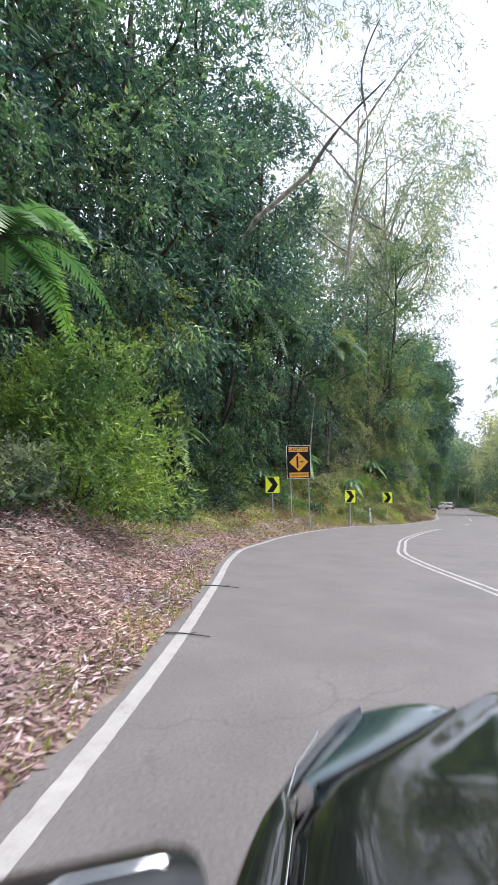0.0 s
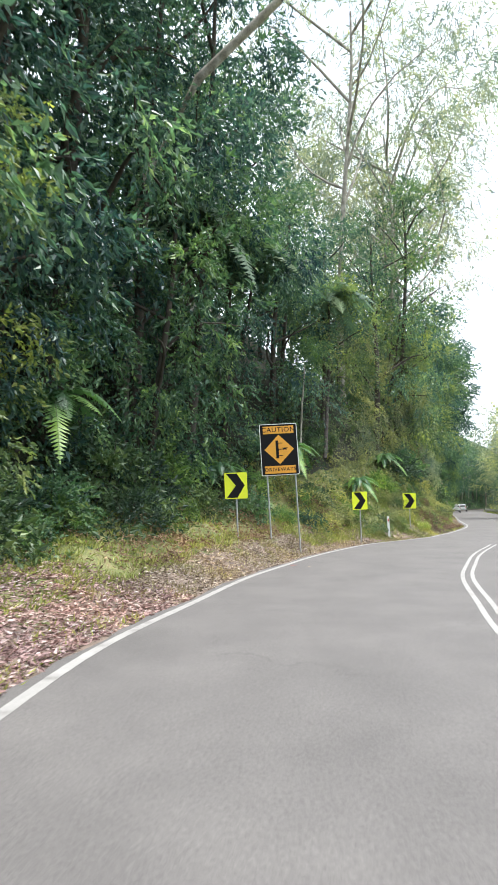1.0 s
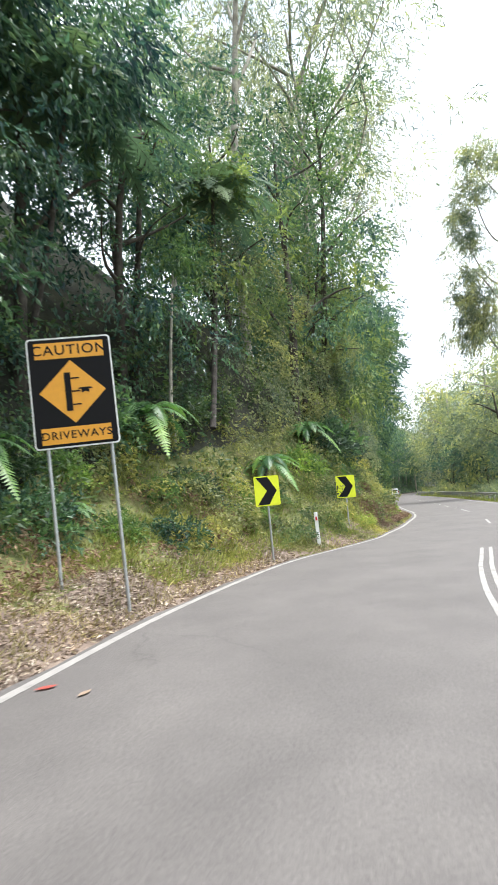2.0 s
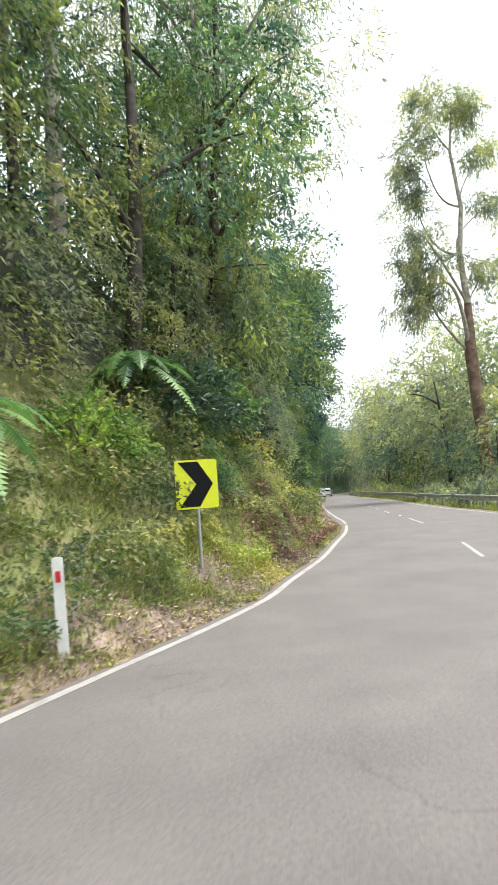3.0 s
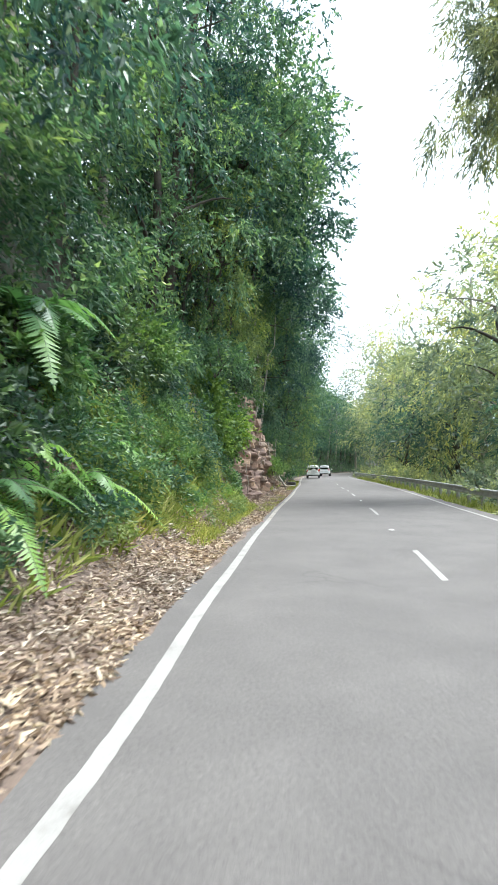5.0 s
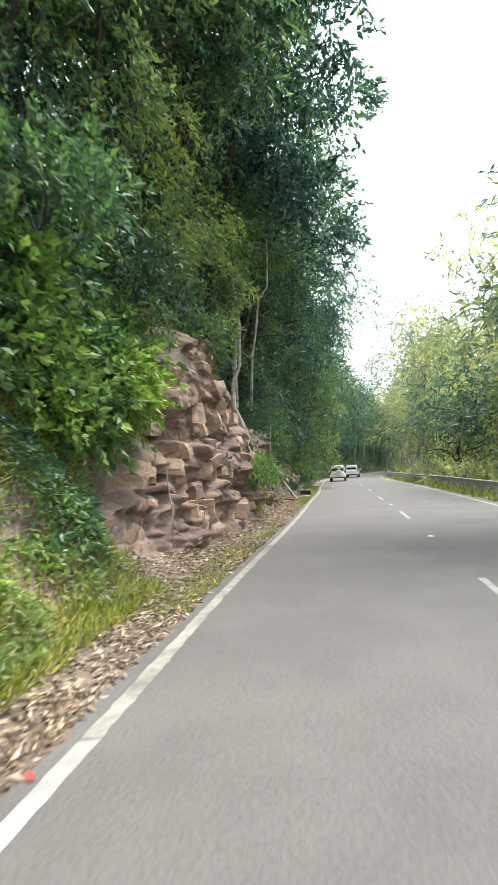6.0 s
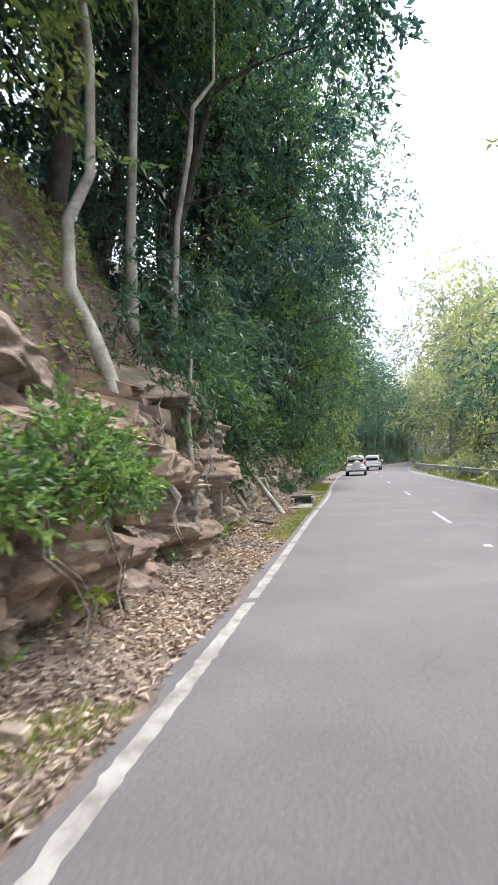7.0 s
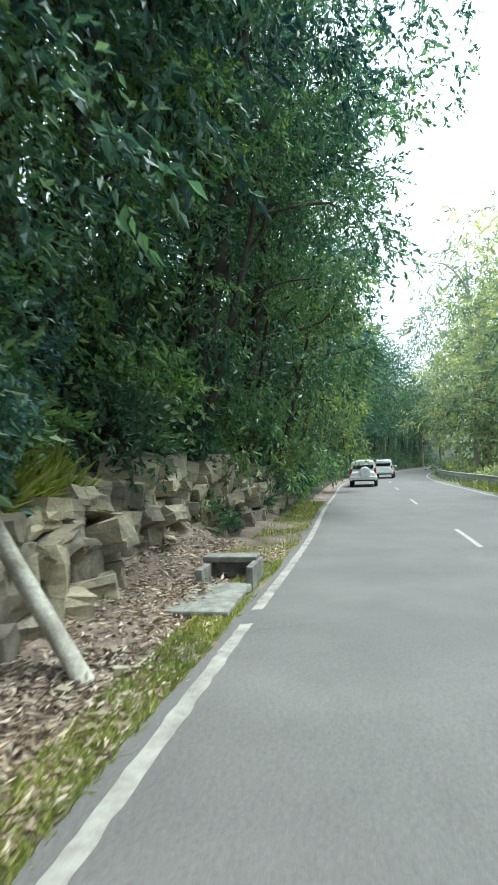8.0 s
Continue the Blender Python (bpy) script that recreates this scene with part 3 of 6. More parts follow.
def text_on(name, words, size, at, mat, parent, stretch=1.0):
    cu = bpy.data.curves.new(name, "FONT")
    cu.body, cu.size, cu.align_x, cu.align_y, cu.extrude = words, size, "CENTER", "CENTER", 0.001
    cu.space_character, cu.offset = 1.12, 0.002
    tmp = new(name, cu)
    me = bpy.data.meshes.new_from_object(tmp.evaluated_get(bpy.context.evaluated_depsgraph_get()))
    bpy.data.objects.remove(tmp)
    me.transform(Matrix.Translation(at) @ pose(0, 0, 0, 90, 0, 0) @ Matrix.Diagonal((stretch, 1, 1, 1)))
    me.materials.clear()
    me.materials.append(mat)
    return part(name, me, mat, parent)


def caution_sign():
    w, h = 1.34, 1.84
    foot = spot(24.4, 1.06)
    root = tagged(new("caution_sign"), "black and amber caution driveways sign on two steel posts", "road sign")
    root.matrix_world = pose(foot.x, foot.y, foot.z, 0, -3.0, 4)
    z = 2.80 - foot.z + h / 2
    for x in (-0.48, 0.52):
        part("post", rod(0.03, 0.03, (x, 0.04, -0.4), (x, 0.04, z + h * 0.45)), STEEL, root, "galvanised steel post")
    rim = part("border", prism(rounded(w, h, 0.06), 0.006, m=Matrix.Translation((0, 0, z))), WHITE, root, "white border")
    face = part("face", prism(rounded(w - 0.05, h - 0.05, 0.045), 0.006, m=Matrix.Translation((0, -0.004, z))), BLACK, root, "black face")
    for dz, words, size in ((0.70, "CAUTION", 0.235), (-0.715, "DRIVEWAYS", 0.178)):
        part("panel", box((w * 0.82, 0.005, 0.27), (0, -0.008, z + dz), 0), ORANGE, root, "amber text panel")
        text_on("lettering", words, size, (0, -0.0125, z + dz), BLACK, root, 1.05)
    d = 0.525
    part("diamond", prism([(0, d), (d, 0), (0, -d), (-d, 0)], 0.005, m=Matrix.Translation((0, -0.008, z))), ORANGE, root, "amber diamond")
    part("road_symbol", box((0.10, 0.005, 0.64), (-0.07, -0.0125, z)), BLACK, root)
    for dz in (0.22, 0.0, -0.22):
        part("branch_symbol", box((0.16, 0.005, 0.022), (0.04, -0.0125, z + dz)), BLACK, root)
    part("car_symbol", prism([(-0.09, 0.045), (0.09, 0.045), (0.12, 0.02), (0.06, 0.015), (0.06, -0.04), (0.03, -0.04), (0.03, -0.025), (-0.03, -0.025), (-0.03, -0.04), (-0.06, -0.04), (-0.06, 0.015), (-0.12, 0.02)], 0.005, m=Matrix.Translation((0.2, -0.0125, z + 0.01))), BLACK, root)


caution_sign()


def guide_post(y, u, label):
    foot = spot(y, u)
    root = tagged(new("guide_post"), label, "guide post")
    root.matrix_world = pose(*foot, 0, -2, 0)
    part("body", prism(rounded(0.11, 1.15, 0.02), 0.035, m=Matrix.Translation((0, 0, 0.45))), WHITE, root, "white roadside marker")
    part("reflector", box((0.055, 0.008, 0.12), (0, -0.022, 0.82), 0.003), RED, root, "red reflector")


def road_stud(y, u):
    """A small raised marker with a worn patch of paint round it."""
    root = tagged(new("road_stud"), "small white raised road stud on asphalt", "road stud", "road studs on the centre line")
    root.matrix_world = pose(float(edge_x(y)) - u, y, 0.0, 0, 0, -20)
    part("patch", box((0.16, 0.26, 0.004), (0, 0, 0.004)), LINE, root, "worn paint patch")
    part("stud", box((0.10, 0.09, 0.022), (0, 0, 0.012), 0.008), WHITE, root)


for y, u in ((53.1, -3.28), (50.2, -3.3), (62.6, -3.6), (74.1, -3.8), (84.2, -3.75)):
    road_stud(y, u)


def fallen_leaf(y, u, size, turn, mat, label):
    """One curled leaf lying on the asphalt."""
    bm = bmesh.new()
    rows = [[bm.verts.new((size * x, size * w * s, size * (0.04 + 0.16 * abs(s) * w + 0.1 * x * x))) for s in (-1, 0, 1)] for x, w in ((-0.5, 0.02), (-0.25, 0.17), (0.0, 0.22), (0.25, 0.16), (0.5, 0.02))]
    for a, b in zip(rows, rows[1:]):
        for j in (0, 1):
            bm.faces.new((a[j], a[j + 1], b[j + 1], b[j]))
    root = tagged(new("fallen_leaf"), label, "leaf", "fallen leaves on the road")
    root.matrix_world = pose(float(edge_x(y)) - u, y, 0.004, 0, 0, turn)
    part("blade", bm, mat, root)


fallen_leaf(21.2, -0.3, 0.22, 20, RED_LEAF, "curled red leaf beside the edge line")
fallen_leaf(20.9, -0.85, 0.18, 60, LITTER_TAN, "dry brown leaf lying on the asphalt")
fallen_leaf(65.6, 0.16, 0.14, 120, RED_LEAF, "curled red leaf beside the edge line")


def kerb_block():
    root = tagged(new("marker_block"), "small dark timber block on the leafy verge", "block")
    p = spot(47.78, 0.58)
    root.matrix_world = pose(*p, 0, 3, 25)
    part("block", box((0.13, 0.10, 0.12), (0, 0, 0.05), 0.012), DARK_WOOD, root)
    part("cap", box((0.14, 0.11, 0.015), (0, 0, 0.117), 0.004), BARK, root, "worn top")


kerb_block()
guide_post(32.45, 0.74, "white roadside guide post with a red reflector")


def guard_rail():
    """W-section steel rail on posts along the valley side."""
    root = tagged(new("guard_rail"), "weathered steel guard rail on posts beside the road", "guard rail")
    prof = [(0.0, 0.155), (0.045, 0.13), (0.055, 0.085), (0.0, 0.03), (0.0, -0.03), (0.055, -0.085), (0.045, -0.13), (0.0, -0.155)]
    prof = prof + [(-0.004 + x, z) for x, z in prof[::-1]]
    ys = np.arange(-12, 181, 4.0)
    for y0 in ys[:-1]:
        yy = np.linspace(y0, y0 + 4.03, 5)
        xs = edge_x(yy) + right_w(yy) + 1.1
        v, n = [], len(prof)
        for x, y in zip(xs, yy):
            v += [(x - px, y, 0.6 + pz) for px, pz in prof]
        f = [(i * n + j, i * n + (j + 1) % n, (i + 1) * n + (j + 1) % n, (i + 1) * n + j) for i in range(4) for j in range(n)]
        part("rail_panel", tri_mesh("rail_panel", v, f, RAIL_STEEL), None, root)
    pm = bpy.data.meshes.new("rail_post")
    bm = box((0.12, 0.15, 1.25), (0, 0, 0.1), 0.01)
    bm.to_mesh(pm)
    bm.free()
    pm.materials.append(RAIL_STEEL)
    for y in np.arange(-11, 180, 2.0):
        ob = part("rail_post", pm, None, root)
        ob.location = (float(edge_x(y) + right_w(y)) + 1.21, y, 0.0)


guard_rail()


# ---- plants ----
def crown_leaves(rng, centres, radii, per, size, out_from, droop=0.5, width=0.32, shell=0.55):
    """Sprays of leaf blades on hanging twigs, gathered in clumps."""
    k = 7
    twigs = max(1, per // k)
    n = len(centres) * twigs
    c, r = np.repeat(centres, twigs, 0), np.repeat(radii, twigs)[:, None]
    d = unit(rng.normal(size=(n, 3)) + np.array([0, 0, 0.15]))
    start = c + d * r * (shell + (0.85 - shell) * rng.random((n, 1))) * np.array([1, 1, 0.75])
    way = unit(d * 0.9 + unit(start - out_from) * 0.6 + rng.normal(size=(n, 3)) * 0.35 - np.array([0, 0, droop * 0.9]))
    ln = size * (1.7 + 1.6 * rng.random((n, 1, 1)))
    t = np.linspace(0.05, 1, k)[None, :, None] + 0.06 * rng.normal(size=(n, k, 1))
    pos = start[:, None] + way[:, None] * ln * t - np.array([0, 0, 0.45 * droop]) * ln * t**2
    ax = way[:, None] * 0.75 + rng.normal(size=(n, k, 3)) * 0.42 - np.array([0, 0, 0.55 * droop])
    return leaf_geometry(rng, pos.reshape(-1, 3), ax.reshape(-1, 3), size * (0.6 + 0.8 * rng.random(n * k)), width)


def limb_points(rng, start, end, bend=0.25, n=6):
    t = np.linspace(0, 1, n)[:, None]
    s, e = np.array(start, float), np.array(end, float)
    ln = np.linalg.norm(e - s)
    return s * (1 - t) + e * t + np.sin(t * math.pi) * rng.normal(size=3) * bend * ln * 0.5 + np.array([0, 0, 1]) * np.sin(t * math.pi) * bend * ln * 0.3


def make_tree(seed, height, radius, clumps, per, leaf, mat, bark, label, low=0.1, trunk_r=0.14, limbs=7, droop=0.5, width=0.32, clump_r=(0.5, 1.1), shell=0.55, open_crown=False):
    """A trunk with limbs and a crown of many clumps, in one tree."""
    rng = np.random.default_rng(seed)
    root = tagged(new("tree"), label, "tree", "roadside forest trees")
    tp = np.stack([0.35 * np.sin(np.linspace(0, 2.6, 8) + seed) * np.linspace(0, 1, 8) * radius * 0.4, 0.3 * np.cos(np.linspace(0, 3, 8) * 1.3 + seed) * np.linspace(0, 1, 8) * radius * 0.4, np.linspace(-0.6, height * 0.86, 8)], -1)
    part("trunk", stem_mesh("trunk", tp, np.linspace(trunk_r, trunk_r * 0.3, 8), bark), None, root)
    ends = []
    for k in range(limbs):
        t = 0.25 + 0.7 * k / limbs if not open_crown else 0.5 + 0.48 * k / limbs
        s = tp[0] * (1 - t) + tp[-1] * t
        s[:2] = [np.interp(s[2], tp[:, 2], tp[:, 0]), np.interp(s[2], tp[:, 2], tp[:, 1])]
        a = k * 2.4 + rng.random()
        reach = radius * (0.85 if not open_crown else 1.0) * (0.6 + 0.4 * rng.random())
        e = s + np.array([math.cos(a) * reach, math.sin(a) * reach, height * (0.1 if not open_crown else 0.22)])
        ends.append(e)
        part("limb", stem_mesh("limb", limb_points(rng, s, e), np.linspace(trunk_r * 0.45, 0.015, 6), bark, 5), None, root)
    if open_crown:
        pick = np.array(ends)[rng.integers(0, len(ends), clumps)]
        cen = pick + rng.normal(size=(clumps, 3)) * np.array([radius * 0.22, radius * 0.22, height * 0.07])
    else:
        masses = 9
        mz = low * height + radius * 0.3 + (height * (1 - low) - radius * 0.75) * (np.arange(masses) + 0.6 * rng.random(masses)) / masses
        q = (mz / height - low) / (1 - low)
        ma = np.arange(masses) * 2.4 + seed + 0.5 * rng.normal(size=masses)
        mr = radius * np.sqrt(np.clip(1 - (2 * q - 0.8) ** 2 / 1.6, 0.1, 1)) * (0.5 + 0.35 * rng.random(masses))
        mid = np.stack([np.cos(ma) * mr, np.sin(ma) * mr, mz], -1)
        mid[:, :2] += tp[-1][:2] * (mz / height)[:, None]
        pick = np.arange(clumps) % masses
        d = unit(rng.normal(size=(clumps, 3)) + np.array([0, 0, 0.35]))
        size = radius * (0.34 + 0.16 * rng.random(masses))
        cen = mid[pick] + d * size[pick][:, None] * np.array([1, 1, 0.8])
    v, f = crown_leaves(rng, cen, clump_r[0] + (clump_r[1] - clump_r[0]) * rng.random(clumps), per, leaf, np.array([0, 0, height * 0.45]), droop, width, shell)
    if not open_crown:
        inner = np.repeat(cen, 3, 0) * np.array([0.55, 0.55, 0.94]) + rng.normal(size=(len(cen) * 3, 3)) * 0.45
        v2, f2 = leaf_geometry(rng, inner, rng.normal(size=inner.shape) + np.array([0, 0, -0.4]), leaf * (1.0 + 0.6 * rng.random(len(inner))), 0.5)
        v, f = np.concatenate([v, v2]), np.concatenate([f, f2 + len(v)])
    part("crown", tri_mesh("crown", v, f, mat), None, root)
    return root


def make_shrub(seed, radius, height, clumps, per, leaf, mat, label, width=0.5, droop=0.2):
    rng = np.random.default_rng(seed)
    root = tagged(new("shrub"), label, "shrub", "roadside shrubs")
    for k in range(5):
        a = k * 1.3 + seed
        e = (math.cos(a) * radius * 0.55, math.sin(a) * radius * 0.55, height * (0.55 + 0.3 * rng.random()))
        part("stem", stem_mesh("stem", limb_points(rng, (0, 0, -0.2), e), np.linspace(0.025, 0.006, 6), BARK, 5), None, root)
    d = unit(rng.normal(size=(clumps, 3)))
    d[:, 2] = np.abs(d[:, 2]) * 0.9 + 0.02
    cen = d * np.array([radius, radius, height]) * (0.55 + 0.4 * rng.random((clumps, 1)))
    v, f = crown_leaves(rng, cen, radius * (0.18 + 0.16 * rng.random(clumps)), per, leaf, np.zeros(3), droop, width, 0.3)
    part("foliage", tri_mesh("foliage", v, f, mat), None, root)
    return root


def frond_geometry(rng, start, aim, length, width, droop):
    """A fern frond: an arching stalk with two rows of long leaflets."""
    n = 36
    t = np.linspace(0, 1, n)
    aim = np.array(aim, float) / np.linalg.norm(aim)
    p = np.array(start) + np.outer(t * length, aim)
    p[:, 2] -= droop * length * t**2
    tan = unit(np.gradient(p, axis=0))
    side = unit(np.cross(tan, [[0, 0, 1.0]]))
    verts, faces = [p], []
    for j, s in enumerate((-1, 1)):
        ln = width * np.sin(np.clip(t * 1.02 + 0.06, 0, 1) * math.pi) ** 0.7
        ax = unit(side * s * 0.9 + tan * 0.45 - np.array([0, 0, 0.28]) + rng.normal(size=(n, 3)) * 0.06)
        tip = p + ax * ln[:, None]
        verts += [tip[:-1], (tip * 0.55 + p * 0.45)[:-1] + tan[:-1] * length / n * 0.8]
        k, m = n + j * 2 * (n - 1), n - 1
        i = np.arange(m)
        faces += [np.stack([i, i + 1, k + m + i, k + i], -1)]
    return np.concatenate(verts), np.concatenate(faces), p


def make_tree_fern(seed, height, fronds, length, label, lean=(0.2, 0.2), mat=LEAF_FERN):
    rng = np.random.default_rng(seed)
    root = tagged(new("tree_fern"), label, "tree fern", "tree ferns")
    top = np.array([0, 0, 0.0])
    if height > 0.3:
        t = np.linspace(-0.06, 1, 7)
        pts = np.stack([lean[0] * (t - 1) * (2 - t), lean[1] * (t - 1) * (2 - t), height * t], -1)
        part("trunk", stem_mesh("trunk", pts, np.linspace(0.12, 0.07, 7), DARK_WOOD), None, root)
        top = pts[-1]
    for k in range(fronds):
        a = 2 * math.pi * k / fronds + rng.random() * 0.4
        rise = [1.1, 0.35, 0.7, 0.1][k % 4] + 0.3 * rng.random()
        v, f, p = frond_geometry(rng, top, (math.cos(a), math.sin(a), rise), length * (0.8 + 0.35 * rng.random()), length * 0.17, 0.75 + 0.5 * rng.random())
        fr = part("frond", tri_mesh("frond", v, f, mat), None, root)
        part("stalk", stem_mesh("stalk", p[::4], np.linspace(0.014, 0.004, len(p[::4])), BARK, 4), None, fr)
    return root


def put(first, y, u, turn, scale, used, lift=0.0, lean=(0, 0)):
    """The first use of a plant moves it; later ones are copies."""
    p = spot(y, u, lift)
    m = pose(p.x, p.y, p.z, lean[0], lean[1], 0) @ pose(0, 0, 0, 0, 0, turn)
    if first in used:
        ob = copy_thing(first, m)
    else:
        ob, first.matrix_basis = first, m
        used.add(first)
    ob.scale = (scale,) * 3 if isinstance(scale, (int, float)) else scale
    return ob


used = set()
D = "dense dark green rainforest tree with hanging leaves"
forest = [
    make_tree(11, 12.5, 3.1, 90, 84, 0.165, LEAF_DARK, BARK, D, 0.03, 0.18, width=0.42, shell=0.45, clump_r=(0.4, 0.85)),
    make_tree(12, 15.0, 3.5, 99, 84, 0.175, LEAF_DARK, BARK, D, 0.05, 0.20, width=0.42, shell=0.45, clump_r=(0.4, 0.95)),
    make_tree(13, 10.5, 2.9, 90, 84, 0.16, LEAF_MID, BARK, "mid green broadleaf forest tree on the bank", 0.03, 0.14, width=0.42, shell=0.45, clump_r=(0.35, 0.8)),
    make_tree(14, 16.5, 3.6, 90, 84, 0.175, LEAF_DARK, BARK, "tall dark green forest tree with a straight trunk", 0.3, 0.2, width=0.42, shell=0.45, clump_r=(0.4, 0.95)),
    make_tree(15, 9.5, 2.8, 81, 84, 0.15, LEAF_LIGHT, BARK, "yellow-green leafy tree on the bank", 0.03, 0.13, width=0.46, shell=0.45, clump_r=(0.35, 0.8)),
]
# trees of the rows behind: broader tufts
back = [
    make_tree(21, 15, 4.0, 80, 49, 0.36, LEAF_DARK, BARK, "dark green forest tree on the hillside", 0.1, 0.2, 4, clump_r=(0.7, 1.6)),
    make_tree(22, 17, 4.2, 80, 49, 0.37, LEAF_MID, PALE_BARK, "tall mid green forest tree on the hillside", 0.15, 0.2, 4, clump_r=(0.7, 1.6)),
]
tall = make_tree(16, 25, 4.2, 144, 98, 0.20, LEAF_DARK, BARK, "very tall dark green tree above the forest edge", 0.28, 0.24, width=0.42, shell=0.45, clump_r=(0.5, 1.1))
for y, u, lean, s in ((15.5, 7.4, 2, 1.02), (20.5, 6.6, 3, 1.05), (23.4, 5.8, 3, 0.98), (26.2, 5.6, 3, 0.95), (29.2, 6.0, 3, 0.78), (32.5, 6.2, 3, 0.56), (45.0, 4.4, 2, 0.98), (73.5, 5.4, 8, 0.72), (77.5, 4.6, 9, 0.8), (82.0, 5.0, 9, 0.84), (87.0, 6.6, 9, 0.95), (92.0, 6.6, 9, 0.95), (96.5, 4.4, 8.5, 1.0), (102.0, 4.0, 8.5, 1.02)):
    put(tall, y, u, y * 61, s, used, 0.0, (0, lean))
over = make_tree(23, 19, 4.6, 126, 70, 0.30, LEAF_DARK, BARK, "tall forest tree whose crown hangs over the road", 0.48, 0.2, 6, width=0.45, shell=0.4, clump_r=(0.6, 1.25))
for k, y in enumerate((76.5, 81.0, 85.5, 90.0, 94.5, 99.5, 105.0, 111.0)):
    put(over, y, 4.6 + 0.4 * math.sin(3 * y), y * 67, 1.0 + 0.12 * math.cos(2 * y), used, 0.0, (0, (11 if y < 93 else 7.5) + 2 * math.sin(y)))
rng = np.random.default_rng(5)
# front row, leaning out over the verge
for k, y in enumerate(np.arange(-10.0, 112, 4.1)):
    kind = [0, 4, 1, 0, 2, 1, 4, 0, 2, 1][k % 10]
    u, s = 5.4 + rng.random() * 1.2, 0.9 + 0.3 * rng.random()
    if y < 12:
        u = 6.8 + rng.random()
    if y > 33:
        u = 4.4 + rng.random()
    if 62 < y < 92:
        u, kind, s = 4.2 + rng.random(), [0, 1, 3][k % 3], 1.0 + 0.25 * rng.random()
    if 76 < y < 92:
        u = 4.6 + rng.random()
    if 75 < y < 89:
        u, kind = 6.2 + rng.random(), 3
    if y >= 92:
        u, s, kind = 4.6 + rng.random(), 1.0 + 0.25 * rng.random(), [0, 2, 4, 1, 2][k % 5]
    if 49 < y < 64:
        kind = [0, 1, 2][k % 3]
        u += 1.2
    elif 43 < y < 49:
        kind = 4
    u += [-0.7, 0.8, -0.3, 1.2][k % 4] if y < 66 else 0.0
    put(forest[kind], y + rng.random(), u, rng.random() * 360, s, used, 0.0, (rng.normal() * 3, 3 + rng.normal() * 2))
for k, y in enumerate(np.arange(112, 215, 5.0)):
    put(back[k % 2], y + rng.random(), 3.6 + rng.random() * 1.2, rng.random() * 360, 0.95 + 0.3 * rng.random(), used, 0.0, (0, 5))
for k, y in enumerate(np.arange(-14.0, 112, 6.2)):
    put(back[k % 2], y + rng.random() * 2, 9.0 + rng.random() * 2, rng.random() * 360, (0.62 if 24 < y < 64 else 1.1) + 0.3 * rng.random(), used)
for k, y in enumerate(np.arange(-16.0, 100, 20.0)):
    put(back[k % 2], y + rng.random() * 2, 16 + rng.random() * 4, rng.random() * 360, 1.3 + 0.4 * rng.random(), used)

for y, u, s in ((12.5, 7.4, 1.45), (17.0, 6.6, 1.55), (21.2, 6.8, 1.5), (25.0, 7.4, 1.2), (40.0, 7.4, 0.8)):
    put(forest[1], y, u, y * 31, s, used)

# tall crowns that hang out high over the carriageway
for k, y in enumerate((78.5, 96.0, 100.5, 105.0, 110.0, 115.0, 120.5)):
    put(forest[1 if y < 99 else 3], y, (7.2 if 79 < y < 94 else 5.6 if y < 94 else 4.5 if y < 98 else 3.2) + 0.5 * math.sin(y), y * 47, 1.28 + 0.08 * math.cos(3 * y), used, 0.0, (0, (11 if y < 96 else 8) + 2 * math.sin(2 * y)))
for y, u, s in ((100.0, 2.9, 1.0), (105.0, 2.6, 1.1), (110.5, 2.4, 1.15), (117.0, 2.4, 1.2)):
    put(forest[4 if y > 108 else 2], y, u, y * 47, s, used, 0.0, (0, 12))
for y, u, s in ((44.0, 4.9, 1.3), (47.6, 5.2, 1.15)):
    put(forest[4], y, u, y * 29, s, used, 0.0, (0, 3))
put(forest[2], 73.5, 4.8, 40, 0.9, used, 0.0, (0, 5))
put(forest[4], 75.0, 4.4, 130, 0.95, used, 0.0, (0, 7))

# gums, thin-leaved and tall
gums = [
    make_tree(31, 26, 6.5, 175, 63, 0.28, LEAF_GUM, PALE_BARK, "tall gum tree with pale bare limbs and thin leaves", 0.4, 0.2, 11, 0.9, 0.2, (0.6, 1.3), 0.2, True),
    make_tree(32, 21, 5.5, 150, 63, 0.28, LEAF_GUM, PALE_BARK, "slender gum tree with drooping grey-green leaves", 0.4, 0.17, 10, 0.9, 0.2, (0.6, 1.2), 0.2, True),
]
for y, u, s, t, k in ((41, 7.0, 1.25, 20, 0), (48, 5.5, 1.5, 80, 1), (53, 5.6, 1.3, 140, 0), (58, 6.0, 1.45, 10, 1), (64, 6.5, 1.3, 60, 0), (72, 7.5, 1.15, 300, 0), (99, 7, 1.0, 60, 0)):
    put(gums[k], y, u, t, s, used)
for y, u, s, t, k in ((66, -34, 1.1, 20, 1), (132, -30, 1.1, 300, 0)):
    put(gums[k], y, u, t, s, used)


